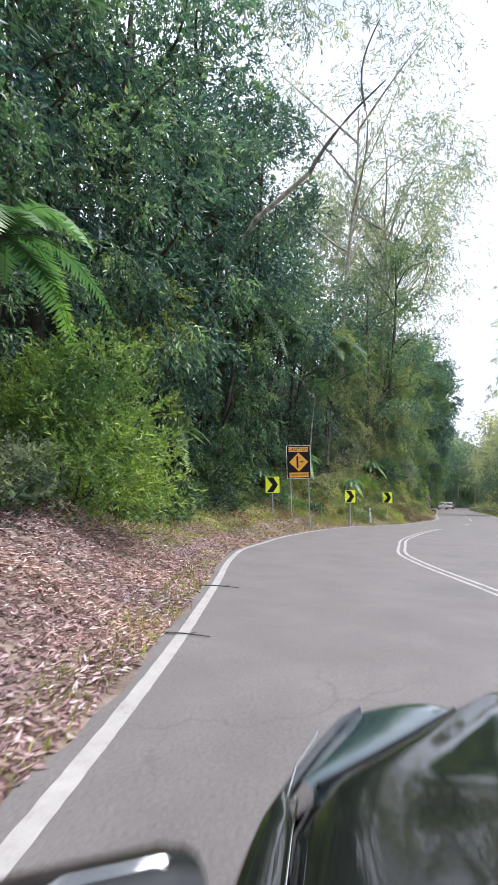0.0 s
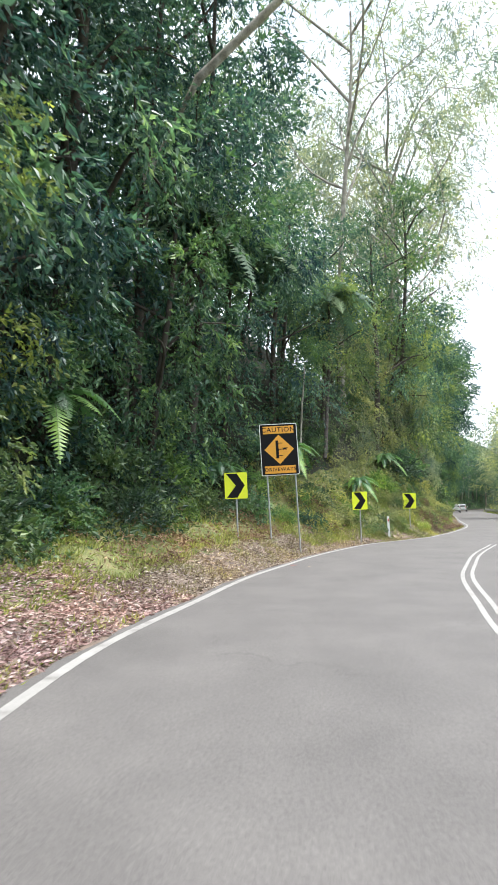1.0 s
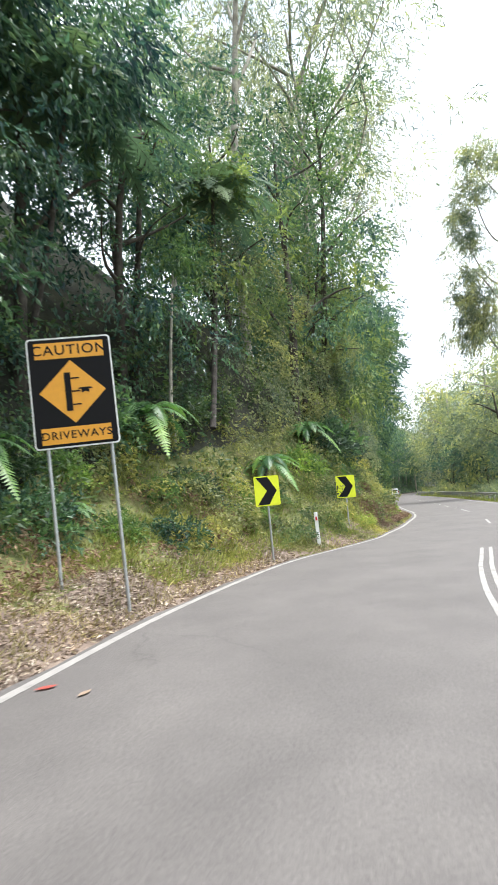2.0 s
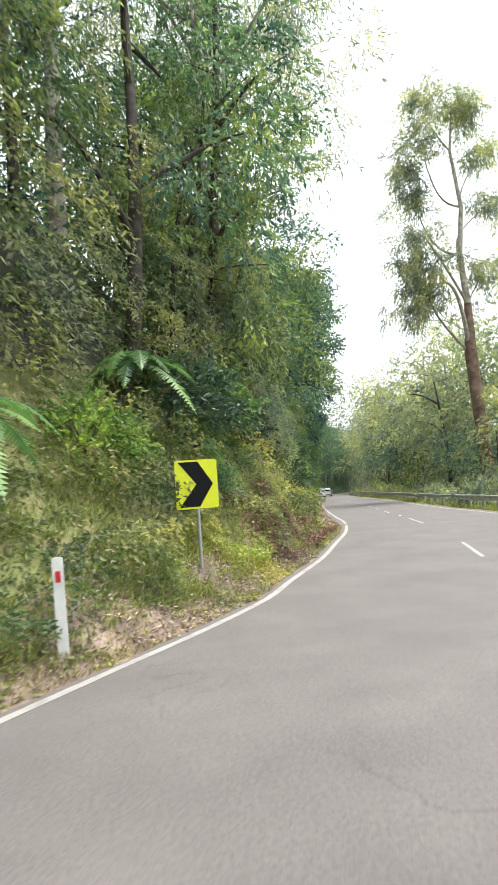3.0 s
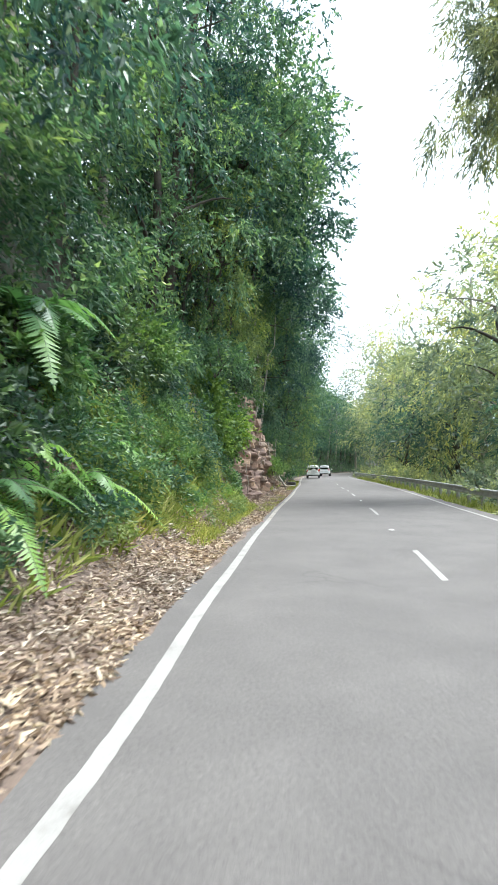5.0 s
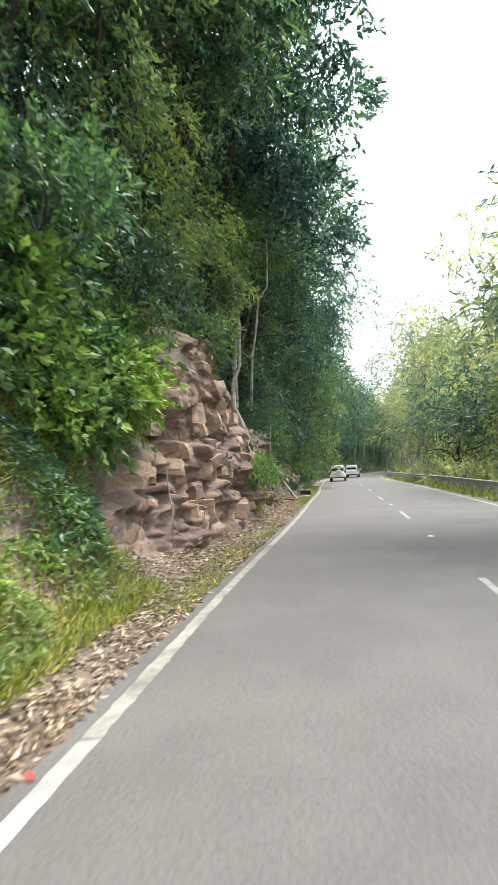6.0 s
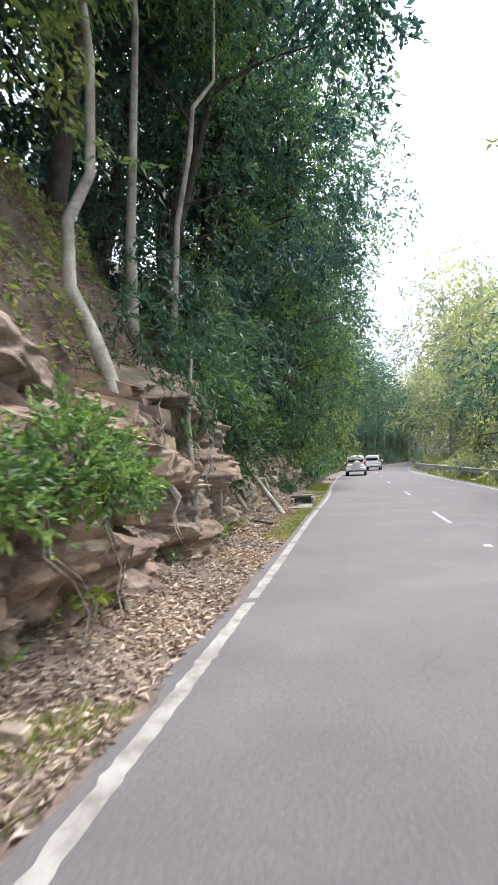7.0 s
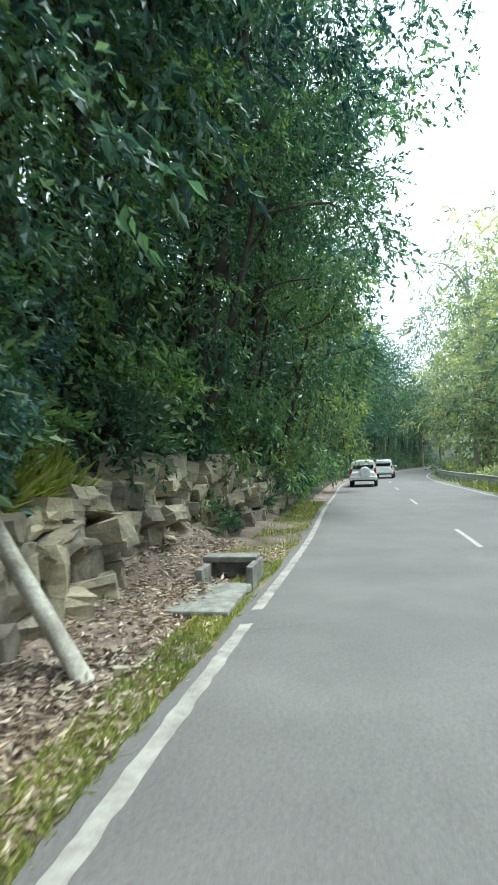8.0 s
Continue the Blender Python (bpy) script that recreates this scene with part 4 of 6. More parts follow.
def big_gum():
    """The forked gum on the valley side, far taller than the trees round it."""
    rng = np.random.default_rng(77)
    root = tagged(new("gum_tree"), "big forked gum tree with reddish-brown trunk behind the guard rail", "tree")
    foot = Vector((41.4, 71.6, 0.0))
    foot.z = float(rough_land(71.6, float(edge_x(71.6)) - 41.4))
    root.matrix_world = Matrix.Translation(foot)
    h = 13.6 - foot.z
    spine = np.array([(0.5, 0, -1), (0.45, 0, h * 0.35), (0.15, 0, h * 0.7), (0.0, 0, h), (0.35, 0.1, h + 5), (0.2, 0.3, h + 10), (0.9, 0.2, h + 15), (0.5, 0.4, h + 21), (1.2, 0.3, h + 26)])
    part("trunk", stem_mesh("trunk", spine[:5], [0.78, 0.62, 0.55, 0.56, 0.36], RED_BARK, 12), None, root, "reddish-brown bark")
    part("leader", stem_mesh("leader", spine[4:], [0.355, 0.28, 0.22, 0.15, 0.06], PALE_BARK, 9), None, root, "pale smooth upper trunk")
    ends = [spine[-1]]
    for k, e, r in ((3, (-3.4, 0.5, h + 6.5), 0.26), (3, (-2.6, -0.6, h + 9.5), 0.14), (4, (3.4, 1.0, h + 9), 0.2), (4, (-4.8, -0.4, h + 11.5), 0.15), (5, (-4.0, 0.8, h + 16), 0.16), (5, (4.2, 0.2, h + 15.5), 0.15), (6, (-3.4, -0.5, h + 21.5), 0.13), (6, (4.0, 0.5, h + 21), 0.12), (7, (-2.6, 0.0, h + 26), 0.09)):
        ends.append(np.array(e, float))
        part("limb", stem_mesh("limb", limb_points(rng, spine[k], e, 0.26, 9), np.linspace(r, 0.04, 9), PALE_BARK, 7), None, root, "pale smooth limb")
    ends = np.array(ends + [(-5.4, 0.4, h + 4.6), (-5.0, 0.0, h + 8.0), (2.6, 0.5, h + 25), (-4.6, 0.6, h + 19)])
    n = 400
    cen = ends[rng.integers(0, len(ends), n)] + rng.normal(size=(n, 3)) * np.array([1.0, 1.0, 0.85])
    v, f = crown_leaves(rng, cen, 0.35 + 0.45 * rng.random(n), 105, 0.34, np.array([0, 0, h + 8.0]), 0.9, 0.22, 0.2)
    part("crown", tri_mesh("crown", v, f, LEAF_GUM), None, root)


big_gum()


def bare_gum():
    """The leafless limb that reaches over the forest edge."""
    rng = np.random.default_rng(78)
    root = tagged(new("gum_tree"), "gum tree with bare grey limbs above the forest", "tree")
    foot = spot(23.6, 6.0)
    root.matrix_world = Matrix.Translation(foot)
    top = Vector((2.1, 22.4, 19.4)) - foot
    part("trunk", stem_mesh("trunk", [(0, 0, -0.5), (-0.1, 0, 5), (0.3, 0, 10), (top.x * 0.45, top.y * 0.5, 13.5), top], [0.22, 0.2, 0.18, 0.16, 0.14], PALE_BARK, 9), None, root)
    tip = top + Vector((4.2, 0, 5.6))
    for e, r in ((tip, 0.13), (top + Vector((3.9, 0.3, 9.5)), 0.07)):
        part("limb", stem_mesh("limb", limb_points(rng, top if r > 0.1 else top + (tip - top) * 0.72, e, 0.16, 8), np.linspace(r, 0.035, 8), DARK_WOOD, 7), None, root, "bare dark limb")
    cen = np.array(top)[None] + np.array([[-2.0, 1, 11], [0.5, 2, 13], [-3.5, 0, 9.5], [2, 3, 14], [-1, 2, 14]])[rng.integers(0, 5, 50)] + rng.normal(size=(50, 3)) * 1.6
    v, f = crown_leaves(rng, cen, 0.5 + 0.8 * rng.random(50), 60, 0.34, np.array(top), 0.8, 0.2, 0.2)
    part("crown", tri_mesh("crown", v, f, LEAF_GUM), None, root)


bare_gum()

valley = [
    make_tree(41, 14, 4.4, 105, 42, 0.29, LEAF_PALE, PALE_BARK, "yellow-green tree below the road, leaves painted sun-pale", 0.2, 0.2, 6, clump_r=(0.5, 1.2)),
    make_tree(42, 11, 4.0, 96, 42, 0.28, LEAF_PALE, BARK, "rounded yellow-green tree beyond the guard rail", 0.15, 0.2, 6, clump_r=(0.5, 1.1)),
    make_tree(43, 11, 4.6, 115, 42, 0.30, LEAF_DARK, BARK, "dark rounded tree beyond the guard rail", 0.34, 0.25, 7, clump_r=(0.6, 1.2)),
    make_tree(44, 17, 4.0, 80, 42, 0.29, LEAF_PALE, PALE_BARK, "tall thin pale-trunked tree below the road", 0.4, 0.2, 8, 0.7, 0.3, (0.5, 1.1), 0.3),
]
rng = np.random.default_rng(8)
for k, y in enumerate(np.arange(46, 215, 7.5)):
    put(valley[[1, 0, 3, 1, 2][k % 5]], y + rng.random() * 3, -right_w(y) - (8.5 if y < 88 else 10.5) - rng.random() * 4, rng.random() * 360, (0.72 if y < 80 else 1.65) + 0.45 * rng.random(), used)
for k, y in enumerate(np.arange(56, 205, 10)):
    put(valley[[0, 3, 0, 1][k % 4]], y + rng.random() * 3, -right_w(y) - 16 - rng.random() * 10, rng.random() * 360, 1.9 + 0.8 * rng.random(), used)
put(valley[2], 108.0, -right_w(108) - 5.5, 30, 1.0, used)
hedge = make_shrub(57, 1.6, 1.9, 60, 21, 0.24, LEAF_PALE, "pale green bush behind the guard rail, sun painted into its leaves", 0.45)
for k, y in enumerate(np.arange(58, 215, 5.5)):
    put(hedge, y + 1.5 * math.sin(3 * y), -right_w(y) - 3.6 - 1.2 * math.sin(7 * y), y * 37, 0.8 + 0.5 * abs(math.sin(5 * y)), used)
for y in (200, 212, 226):
    put(valley[0], y, 1.0 - (y - 200) * 0.2, y * 3, 1.75, used)
# taller trees, painted sun-pale, where the road bends out of sight
for k, y in enumerate((146, 155, 164, 173, 182, 191)):
    put(valley[(0, 3, 0)[k % 3]], y, -right_w(y) - 7.5 - 1.5 * math.sin(y), y * 53, 2.15 + 0.25 * math.cos(2 * y), used)

# shrubs along the foot of the bank
shrubs = [
    make_shrub(51, 1.4, 1.6, 70, 35, 0.145, LEAF_MID, "bushy mid green roadside shrub"),
    make_shrub(52, 1.2, 1.3, 60, 35, 0.135, LEAF_FRESH, "bright yellow-green leafy roadside shrub"),
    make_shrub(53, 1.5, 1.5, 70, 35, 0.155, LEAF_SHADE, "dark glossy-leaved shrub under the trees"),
]
rng = np.random.default_rng(9)
for k, y in enumerate(np.arange(-8, 125, 2.9)):
    if -2 < y < 8:
        continue
    if 66 < y < 90:
        continue
    u = 4.4 + rng.random() * 0.9 if y < 34 else 3.0 + rng.random() * 0.9
    put(shrubs[[2, 0, 2, 1][k % 4]], y, u, rng.random() * 360, 0.75 + 0.5 * rng.random(), used)
# low growth on the steep bank
rng = np.random.default_rng(19)
for k, y in enumerate(np.arange(27.5, 47.5, 1.15)):
    if 33.6 < y < 36.3:
        continue
    put(shrubs[[1, 0, 1, 2][k % 4]], y, 2.0 + 1.5 * rng.random(), rng.random() * 360, 0.42 + 0.22 * rng.random(), used, -0.1)
for k, y in enumerate(np.arange(57.5, 65.0, 1.3)):
    put(shrubs[[1, 0][k % 2]], y, 2.3 + 0.9 * rng.random(), rng.random() * 360, 0.45 + 0.2 * rng.random(), used, 0.0)
for k, y in enumerate(np.arange(15.0, 28.0, 1.6)):
    put(shrubs[[2, 0, 1][k % 3]], y, 3.4 + 1.0 * rng.random(), rng.random() * 360, 0.5 + 0.25 * rng.random(), used, -0.1)
# the big willowy bush near the start, and the pale one before it
willow = make_shrub(54, 2.4, 4.6, 190, 105, 0.135, LEAF_FRESH, "tall fine-leaved green bush beside the leaf litter", 0.34, 0.1)
put(willow, 6.4, 3.4, 40, 1.0, used)
pale_bush = make_shrub(56, 1.0, 1.5, 70, 42, 0.12, LEAF_PALE, "pale green bush at the edge of the leaf litter", 0.4, 0.0)
put(pale_bush, 4.2, 3.6, 200, 0.85, used, 0.1)
put(shrubs[0], 10.5, 4.4, 20, 1.3, used)
# foliage spilling over the rock and bank
for y, u, lift, s, k in ((64.6, 3.6, 0.2, 1.0, 1), (67.2, 3.6, 0.2, 1.0, 0), (70.0, 2.4, 4.6, 1.0, 0), (73.5, 2.5, 4.6, 0.9, 2), (77.0, 2.2, 3.4, 0.9, 1),
                          (80.6, 1.7, 1.1, 0.75, 1), (87.6, 2.7, 2.2, 0.8, 2), (89.2, 2.6, 1.6, 1.0, 0), (89.6, 3.0, 0.5, 0.8, 2), (88.6, 2.3, 0.3, 0.6, 2), (93.0, 3.6, 1.0, 0.8, 0), (98.0, 3.2, 1.1, 0.9, 0)):
    p = spot(y, u)
    put(shrubs[k], y, u, y * 77 % 360, s, used, lift + 0.1 - max(0.0, p.z + lift - 5.2))

for y, u, lift, s in ((78.4, 0.98, 1.2, 0.5), (79.4, 0.98, 1.4, 0.56), (80.2, 1.02, 1.25, 0.46)):
    put(shrubs[1], y, u, y * 71, s, used, lift)
# the big-leaved bush before the rock
broad = make_shrub(55, 1.5, 2.0, 80, 49, 0.19, LEAF_FRESH, "broad-leaved bright green bush at the end of the rock", 0.6, 0.4)
for y, u, lift, s in ((70.6, 2.5, 2.2, 0.75), (71.6, 2.6, 2.7, 0.8), (72.6, 2.9, 3.4, 0.85), (69.6, 3.2, 2.9, 0.85), (71.0, 3.6, 4.0, 1.0)):
    put(broad, y, u, y * 71, s, used, lift - float(rough_land(y, u)))

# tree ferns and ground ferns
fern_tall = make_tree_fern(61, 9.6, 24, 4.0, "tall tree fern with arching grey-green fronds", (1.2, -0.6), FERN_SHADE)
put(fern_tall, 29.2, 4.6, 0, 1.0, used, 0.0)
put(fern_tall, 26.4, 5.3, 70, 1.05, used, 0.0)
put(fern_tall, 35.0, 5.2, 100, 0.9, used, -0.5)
fern_mid = make_tree_fern(62, 2.6, 15, 2.9, "tree fern with drooping bright fronds", (1.0, 0.2))
put(fern_mid, 3.9, 4.15, 0, 1.0, used, 2.2)
for y, u, s in ((33.6, 3.0, 0.55), (30.5, 4.0, 0.7), (37.5, 3.3, 0.6), (52.0, 3.6, 0.7), (19.5, 5.6, 0.9), (58.5, 3.4, 0.7), (26.2, 4.4, 0.6)):
    put(fern_mid, y, u, y * 3 % 40, s, used, -0.3)
fern_low = make_tree_fern(63, 0.0, 12, 1.5, "low clump of bright green fern fronds")
for y, u, s in ((53.4, 2.4, 1.0), (54.6, 2.9, 1.1), (55.6, 2.3, 0.9), (56.8, 2.8, 1.1), (58.0, 2.3, 0.9), (52.0, 3.0, 1.1), (50.6, 2.7, 0.8), (60.0, 2.6, 0.9), (27.0, 3.4, 0.8), (38.6, 2.7, 0.8)):
    put(fern_low, y, u, y * 90, s, used, 0.35)


def sapling(seed, y, u, base_z, points, r, label):
    """A thin pale-stemmed tree rooted in the bank, with a tuft of leaves aloft."""
    rng = np.random.default_rng(seed)
    root = tagged(new("sapling"), label, "sapling", "pale saplings on the rock")
    root.matrix_world = Matrix.Translation((float(edge_x(y)) - u, y, base_z))
    part("trunk", stem_mesh("trunk", points, np.linspace(r, r * 0.45, len(points)), PALE_BARK, 7), None, root, "pale bark")
    top = np.array(points[-1], float)
    cen = top + np.clip(rng.normal(size=(26, 3)), -1.1, 1.1) * np.array([0.8, 0.8, 0.9])
    v, f = crown_leaves(rng, cen, 0.3 + 0.35 * rng.random(26), 100, 0.13, top - 1.0, 0.6)
    part("crown", tri_mesh("crown", v, f, LEAF_MID), None, root)


sapling(91, 82.4, 1.8, 2.8, [(0.1, 0, -0.6), (-0.3, 0, 0.6), (-0.6, 0, 1.3), (-0.6, 0, 2.2), (-0.3, 0.1, 2.9), (-0.25, 0.1, 4.5), (-0.5, 0.2, 7.0)], 0.12, "pale-barked crooked sapling leaning out above the rock face")
sapling(92, 86.5, 2.4, 5.6, [(0, 0, -1.2), (0.15, 0.1, 1.2), (0.5, 0.3, 3.0), (0.6, 0.4, 4.0), (1.1, 0.5, 4.7), (1.2, 0.6, 7.0)], 0.075, "crooked pale sapling on the rock face")
sapling(93, 85.8, 3.0, 4.6, [(0.05, 0, -0.4), (0.05, 0, 1.5), (0.15, 0, 3.2), (0.3, 0, 6.0), (0.25, 0.2, 8.5)], 0.12, "straight pale trunk rising from the earth slope")
sapling(94, 83.5, 1.2, 2.2, [(0, 0, -1.4), (-0.05, 0.0, 0.2), (0.05, 0.1, 1.3)], 0.05, "thin sapling against the rock ledge")
sapling(95, 32.0, 4.6, 3.4, [(0, 0, -0.4), (-0.05, 0, 1.6), (0.05, 0, 3.2), (0.25, 0.1, 5.4)], 0.075, "thin pale sapling behind the caution sign")


# ---- loose cover: fallen leaves, grass, creepers ----
def scatter(seed, n, y0, y1, u0, u1, density=None):
    rng = np.random.default_rng(seed)
    y = y0 + (y1 - y0) * rng.random(n)
    u = u0 + (u1 - u0) * rng.random(n)
    if density is not None:
        keep = rng.random(n) < density(y, u)
        y, u = y[keep], u[keep]
    return rng, y, u, np.stack([edge_x(y) - u, y, rough_land(y, u)], -1)


def litter(seed, n, y0, y1, u0, u1, size, label, mat=LITTER_TAN):
    rng, y, u, p = scatter(seed, n, y0, y1, u0, u1, lambda y, u: 0.6 + 0.4 * (np.sin(2.1 * y + 1.3 * np.sin(3 * u)) > -0.5))
    p[:, 2] += 0.005 + 0.03 * rng.random(len(p))
    ax = rng.normal(size=(len(p), 3)) * np.array([1, 1, 0.28]) + np.array([0.35, 0, -0.1])
    v, f = leaf_geometry(rng, p, ax, size * (0.5 + rng.random(len(p))), 0.36, 0.14)
    tagged(new("leaf_litter", tri_mesh("leaf_litter", v, f, mat)), label, "leaf litter", kind="stuff")


litter(101, 50000, -7, 16, 0.26, 3.8, 0.095, "thick layer of dry pinkish-brown gum leaves", LITTER)
litter(102, 12000, 15, 31, 0.26, 1.7, 0.085, "scattered dry brown leaves on the verge")
litter(103, 8000, 33, 50, 0.24, 1.6, 0.07, "dry leaves at the foot of the bank")
litter(104, 26000, 46, 66, 0.42, 2.3, 0.095, "deep drift of dry brown leaves beside the road")
litter(105, 19000, 65, 92, 0.24, 1.5, 0.088, "fallen leaves along the foot of the rock")
litter(106, 8000, 87, 98, 0.3, 2.4, 0.095, "fallen leaves round the drain")


def grass(seed, n, y0, y1, u0, u1, size, label, mat=GRASS, spread=0.6):
    rng, y, u, p = scatter(seed, n, y0, y1, u0, u1, lambda y, u: 0.15 + 0.85 * (np.sin(1.3 * y + 2 * np.sin(1.7 * u)) * np.cos(2.3 * u + y) > -0.25))
    ax = rng.normal(size=(len(p), 3)) * spread + np.array([0.15, 0, 1.0])
    v, f = leaf_geometry(rng, p - np.array([0, 0, 0.02]), ax, size * (0.4 + rng.random(len(p))), 0.07, 0.1)
    tagged(new("grass", tri_mesh("grass", v, f, mat)), label, "grass", kind="stuff")


grass(111, 22000, 8, 31, 1.5, 5.0, 0.17, "short bright green grass on the verge")
grass(112, 28000, 26, 42, 0.75, 3.0, 0.16, "rough grass on the steep bank")
grass(113, 3500, 44, 66, 1.6, 2.6, 0.35, "tufts of grass below the ferns")
grass(114, 10000, 69, 79, 0.24, 0.8, 0.09, "low grass at the edge of the asphalt")
grass(115, 20000, 86.5, 97, 0.2, 0.68, 0.09, "bright green grass strip along the asphalt edge")
grass(116, 14000, 91.4, 94.4, 2.75, 3.9, 0.55, "tall yellow-green grass above the low wall")
grass(117, 12000, 40, 120, -9.6, -7.9, 0.3, "mown grass beside the guard rail")
grass(118, 3000, -6, 14, 0.24, 0.9, 0.12, "sparse grass at the asphalt edge")
grass(120, 4000, 33, 50, 0.25, 1.1, 0.12, "low bright grass beside the edge line")
grass(132, 13000, 14, 33, 0.4, 2.6, 0.14, "dry straw-coloured grass on the verge", STRAW, 0.7)
grass(133, 6000, 34, 45, 0.4, 2.2, 0.14, "dry straw-coloured grass on the bank", STRAW, 0.7)
grass(135, 9000, 96, 110, 0.2, 1.3, 0.11, "low yellow-green grass beside the asphalt")
grass(136, 9000, 31, 46, 0.25, 1.0, 0.08, "low dusty green plants beside the edge line", STRAW)
grass(119, 24000, 60, 70, 0.8, 2.4, 0.17, "long grass on the bank before the rock")


def creeper(seed, n, y0, y1, u0, u1, size, mat, label, lump=0.5, width=0.5, stretch=1.0):
    """A cover of small leaves standing out from the slope in uneven cushions."""
    rng, y, u, p = scatter(seed, n, y0, y1, u0, u1)
    h = lump * np.clip(np.sin(1.9 * y + 1.1 * np.sin(2.3 * u)) * np.cos(2.6 * u + 0.8 * y) + 0.45 * np.sin(5.3 * y + 2 * u) * np.cos(4.7 * u) + 0.25, 0, 1.4)
    gap = rng.random(len(p)) < np.clip(0.2 + h / lump, 0, 1)
    out = np.array([0.75, -0.1, 0.65])
    p = p + out * (h * (0.35 + 0.65 * rng.random(len(p)) ** 0.5))[:, None] * stretch
    p = p[gap]
    ax = rng.normal(size=(len(p), 3)) * 0.7 + np.array([0.6, -0.1, -0.35])
    v, f = leaf_geometry(rng, p, ax, size * (0.5 + rng.random(len(p))), width)
    tagged(new("creeper", tri_mesh("creeper", v, f, mat)), label, "creeper", kind="stuff")


creeper(121, 48000, 28, 50, 1.5, 5.0, 0.10, LEAF_OLIVE, "green creepers and vines covering the bank", 0.8)
creeper(122, 26000, 31, 46, 0.9, 3.4, 0.085, LEAF_LIGHT, "yellow-green creepers low on the bank", 0.45)
creeper(123, 30000, 38, 47, 0.6, 2.1, 0.10, DRY, "dry reddish-brown bracken on the bank", 0.35, 0.3)
creeper(124, 44000, 48, 67, 1.9, 4.6, 0.105, LEAF_MID, "ferny green undergrowth covering the bank", 0.8)
creeper(125, 18000, 50, 66, 1.7, 3.4, 0.09, LEAF_LIGHT, "bright green undergrowth low on the bank", 0.5)
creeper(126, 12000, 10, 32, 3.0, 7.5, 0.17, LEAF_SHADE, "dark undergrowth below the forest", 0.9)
creeper(127, 9000, 16, 32, 1.6, 4.0, 0.12, DRY, "dry brown undergrowth behind the signs", 0.35, 0.3)
litter(107, 14000, 74, 89, 1.6, 6.0, 0.09, "dry leaves and bark on the earth above the rock")
creeper(138, 30000, 75, 89, 1.5, 5.6, 0.11, DRY, "dry brown bracken and roots on the earth above the rock", 0.25, 0.16)
creeper(139, 15000, 75, 89, 1.4, 5.0, 0.10, LEAF_LIGHT, "yellow-green plants on the earth above the rock", 0.35)
creeper(128, 7000, 66, 76, 2.4, 6.5, 0.17, LEAF_DARK, "dark creepers hanging over the rock", 0.9)
creeper(140, 22000, 60.5, 70.5, 1.5, 4.6, 0.095, LEAF_FRESH, "bright yellow-green plants on the grassy bank before the rock", 0.35)
creeper(141, 6000, 31, 45, 0.28, 1.05, 0.075, LEAF_OLIVE, "low olive-green plants beside the edge line", 0.08)
creeper(137, 10000, 62.5, 70.5, 1.0, 2.6, 0.09, LEAF_LIGHT, "bright low plants on the bank before the rock", 0.3)
creeper(142, 20000, 58.5, 70.5, 1.6, 3.8, 0.10, LEAF_MID, "green plants closing the bank before the rock", 0.4)
grass(143, 16000, 59, 70.5, 1.5, 3.6, 0.2, "long grass high on the bank before the rock")
creeper(134, 7000, 98, 108, 1.9, 4.5, 0.14, LEAF_MID, "small green plants above the low stone bank", 0.5)
creeper(129, 24000, 106, 225, 1.7, 6.0, 0.30, LEAF_MID, "green undergrowth along the roadside", 1.4)
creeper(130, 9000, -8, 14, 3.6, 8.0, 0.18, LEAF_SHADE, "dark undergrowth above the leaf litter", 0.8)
creeper(131, 12000, 44, 150, -14.0, -9.0, 0.28, LEAF_PALE, "bushes behind the guard rail, painted sun-pale", 1.0)



def curtain(seed, n, y0, y1, u0, z0, z1, slope, size, mat, label, lump=1.1, width=0.4):
    """Vines and branches that hang as an uneven wall of leaves before the trees."""
    rng = np.random.default_rng(seed)
    y = y0 + (y1 - y0) * rng.random(n)
    z = z0 + (z1 - z0) * rng.random(n)
    q, r = 1.15 * y + 0.9 * np.sin(0.7 * z + seed), 1.25 * z + 0.8 * np.sin(0.9 * y)
    h = np.sin(q) * np.cos(r) + 0.55 * np.sin(2.3 * q + 1.7) * np.cos(2.1 * r + seed) + 0.3 * np.sin(4.9 * q) * np.sin(4.3 * r)
    keep = rng.random(n) < np.clip(0.62 + 0.55 * h, 0.06, 1) * np.clip((z - z0) / 1.2, 0.15, 1) * np.clip((z1 - z) / 2.0, 0.1, 1)
    y, z, h = y[keep], z[keep], h[keep]
    u = u0 + slope * (z - z0) - lump * np.clip(h, -0.4, 1.3) * (0.55 + 0.45 * rng.random(len(h)))
    p = np.stack([edge_x(y) - u, y, z], -1)
    ax = rng.normal(size=(len(p), 3)) * 0.6 + np.array([0.45, -0.25, -0.65])
    v, f = leaf_geometry(rng, p, ax, size * (0.5 + rng.random(len(p))), width)
    tagged(new("hanging_vines", tri_mesh("hanging_vines", v, f, mat)), label, "vines", kind="stuff")


curtain(201, 17000, 10, 34, 5.2, 1.6, 14, 0.10, 0.22, LEAF_DARK, "dark vines draped over the forest edge")
curtain(202, 6000, 14, 33, 4.8, 3.0, 13, 0.12, 0.20, LEAF_MID, "mid green vines draped over the forest edge")
curtain(203, 30000, 33, 47, 3.6, 3.0, 13, 0.12, 0.13, LEAF_OLIVE, "green vines hanging above the bank")
curtain(204, 28000, 44, 54, 3.5, 3.0, 12, 0.08, 0.12, LEAF_OLIVE, "haze-paled olive vines hanging above the bank")
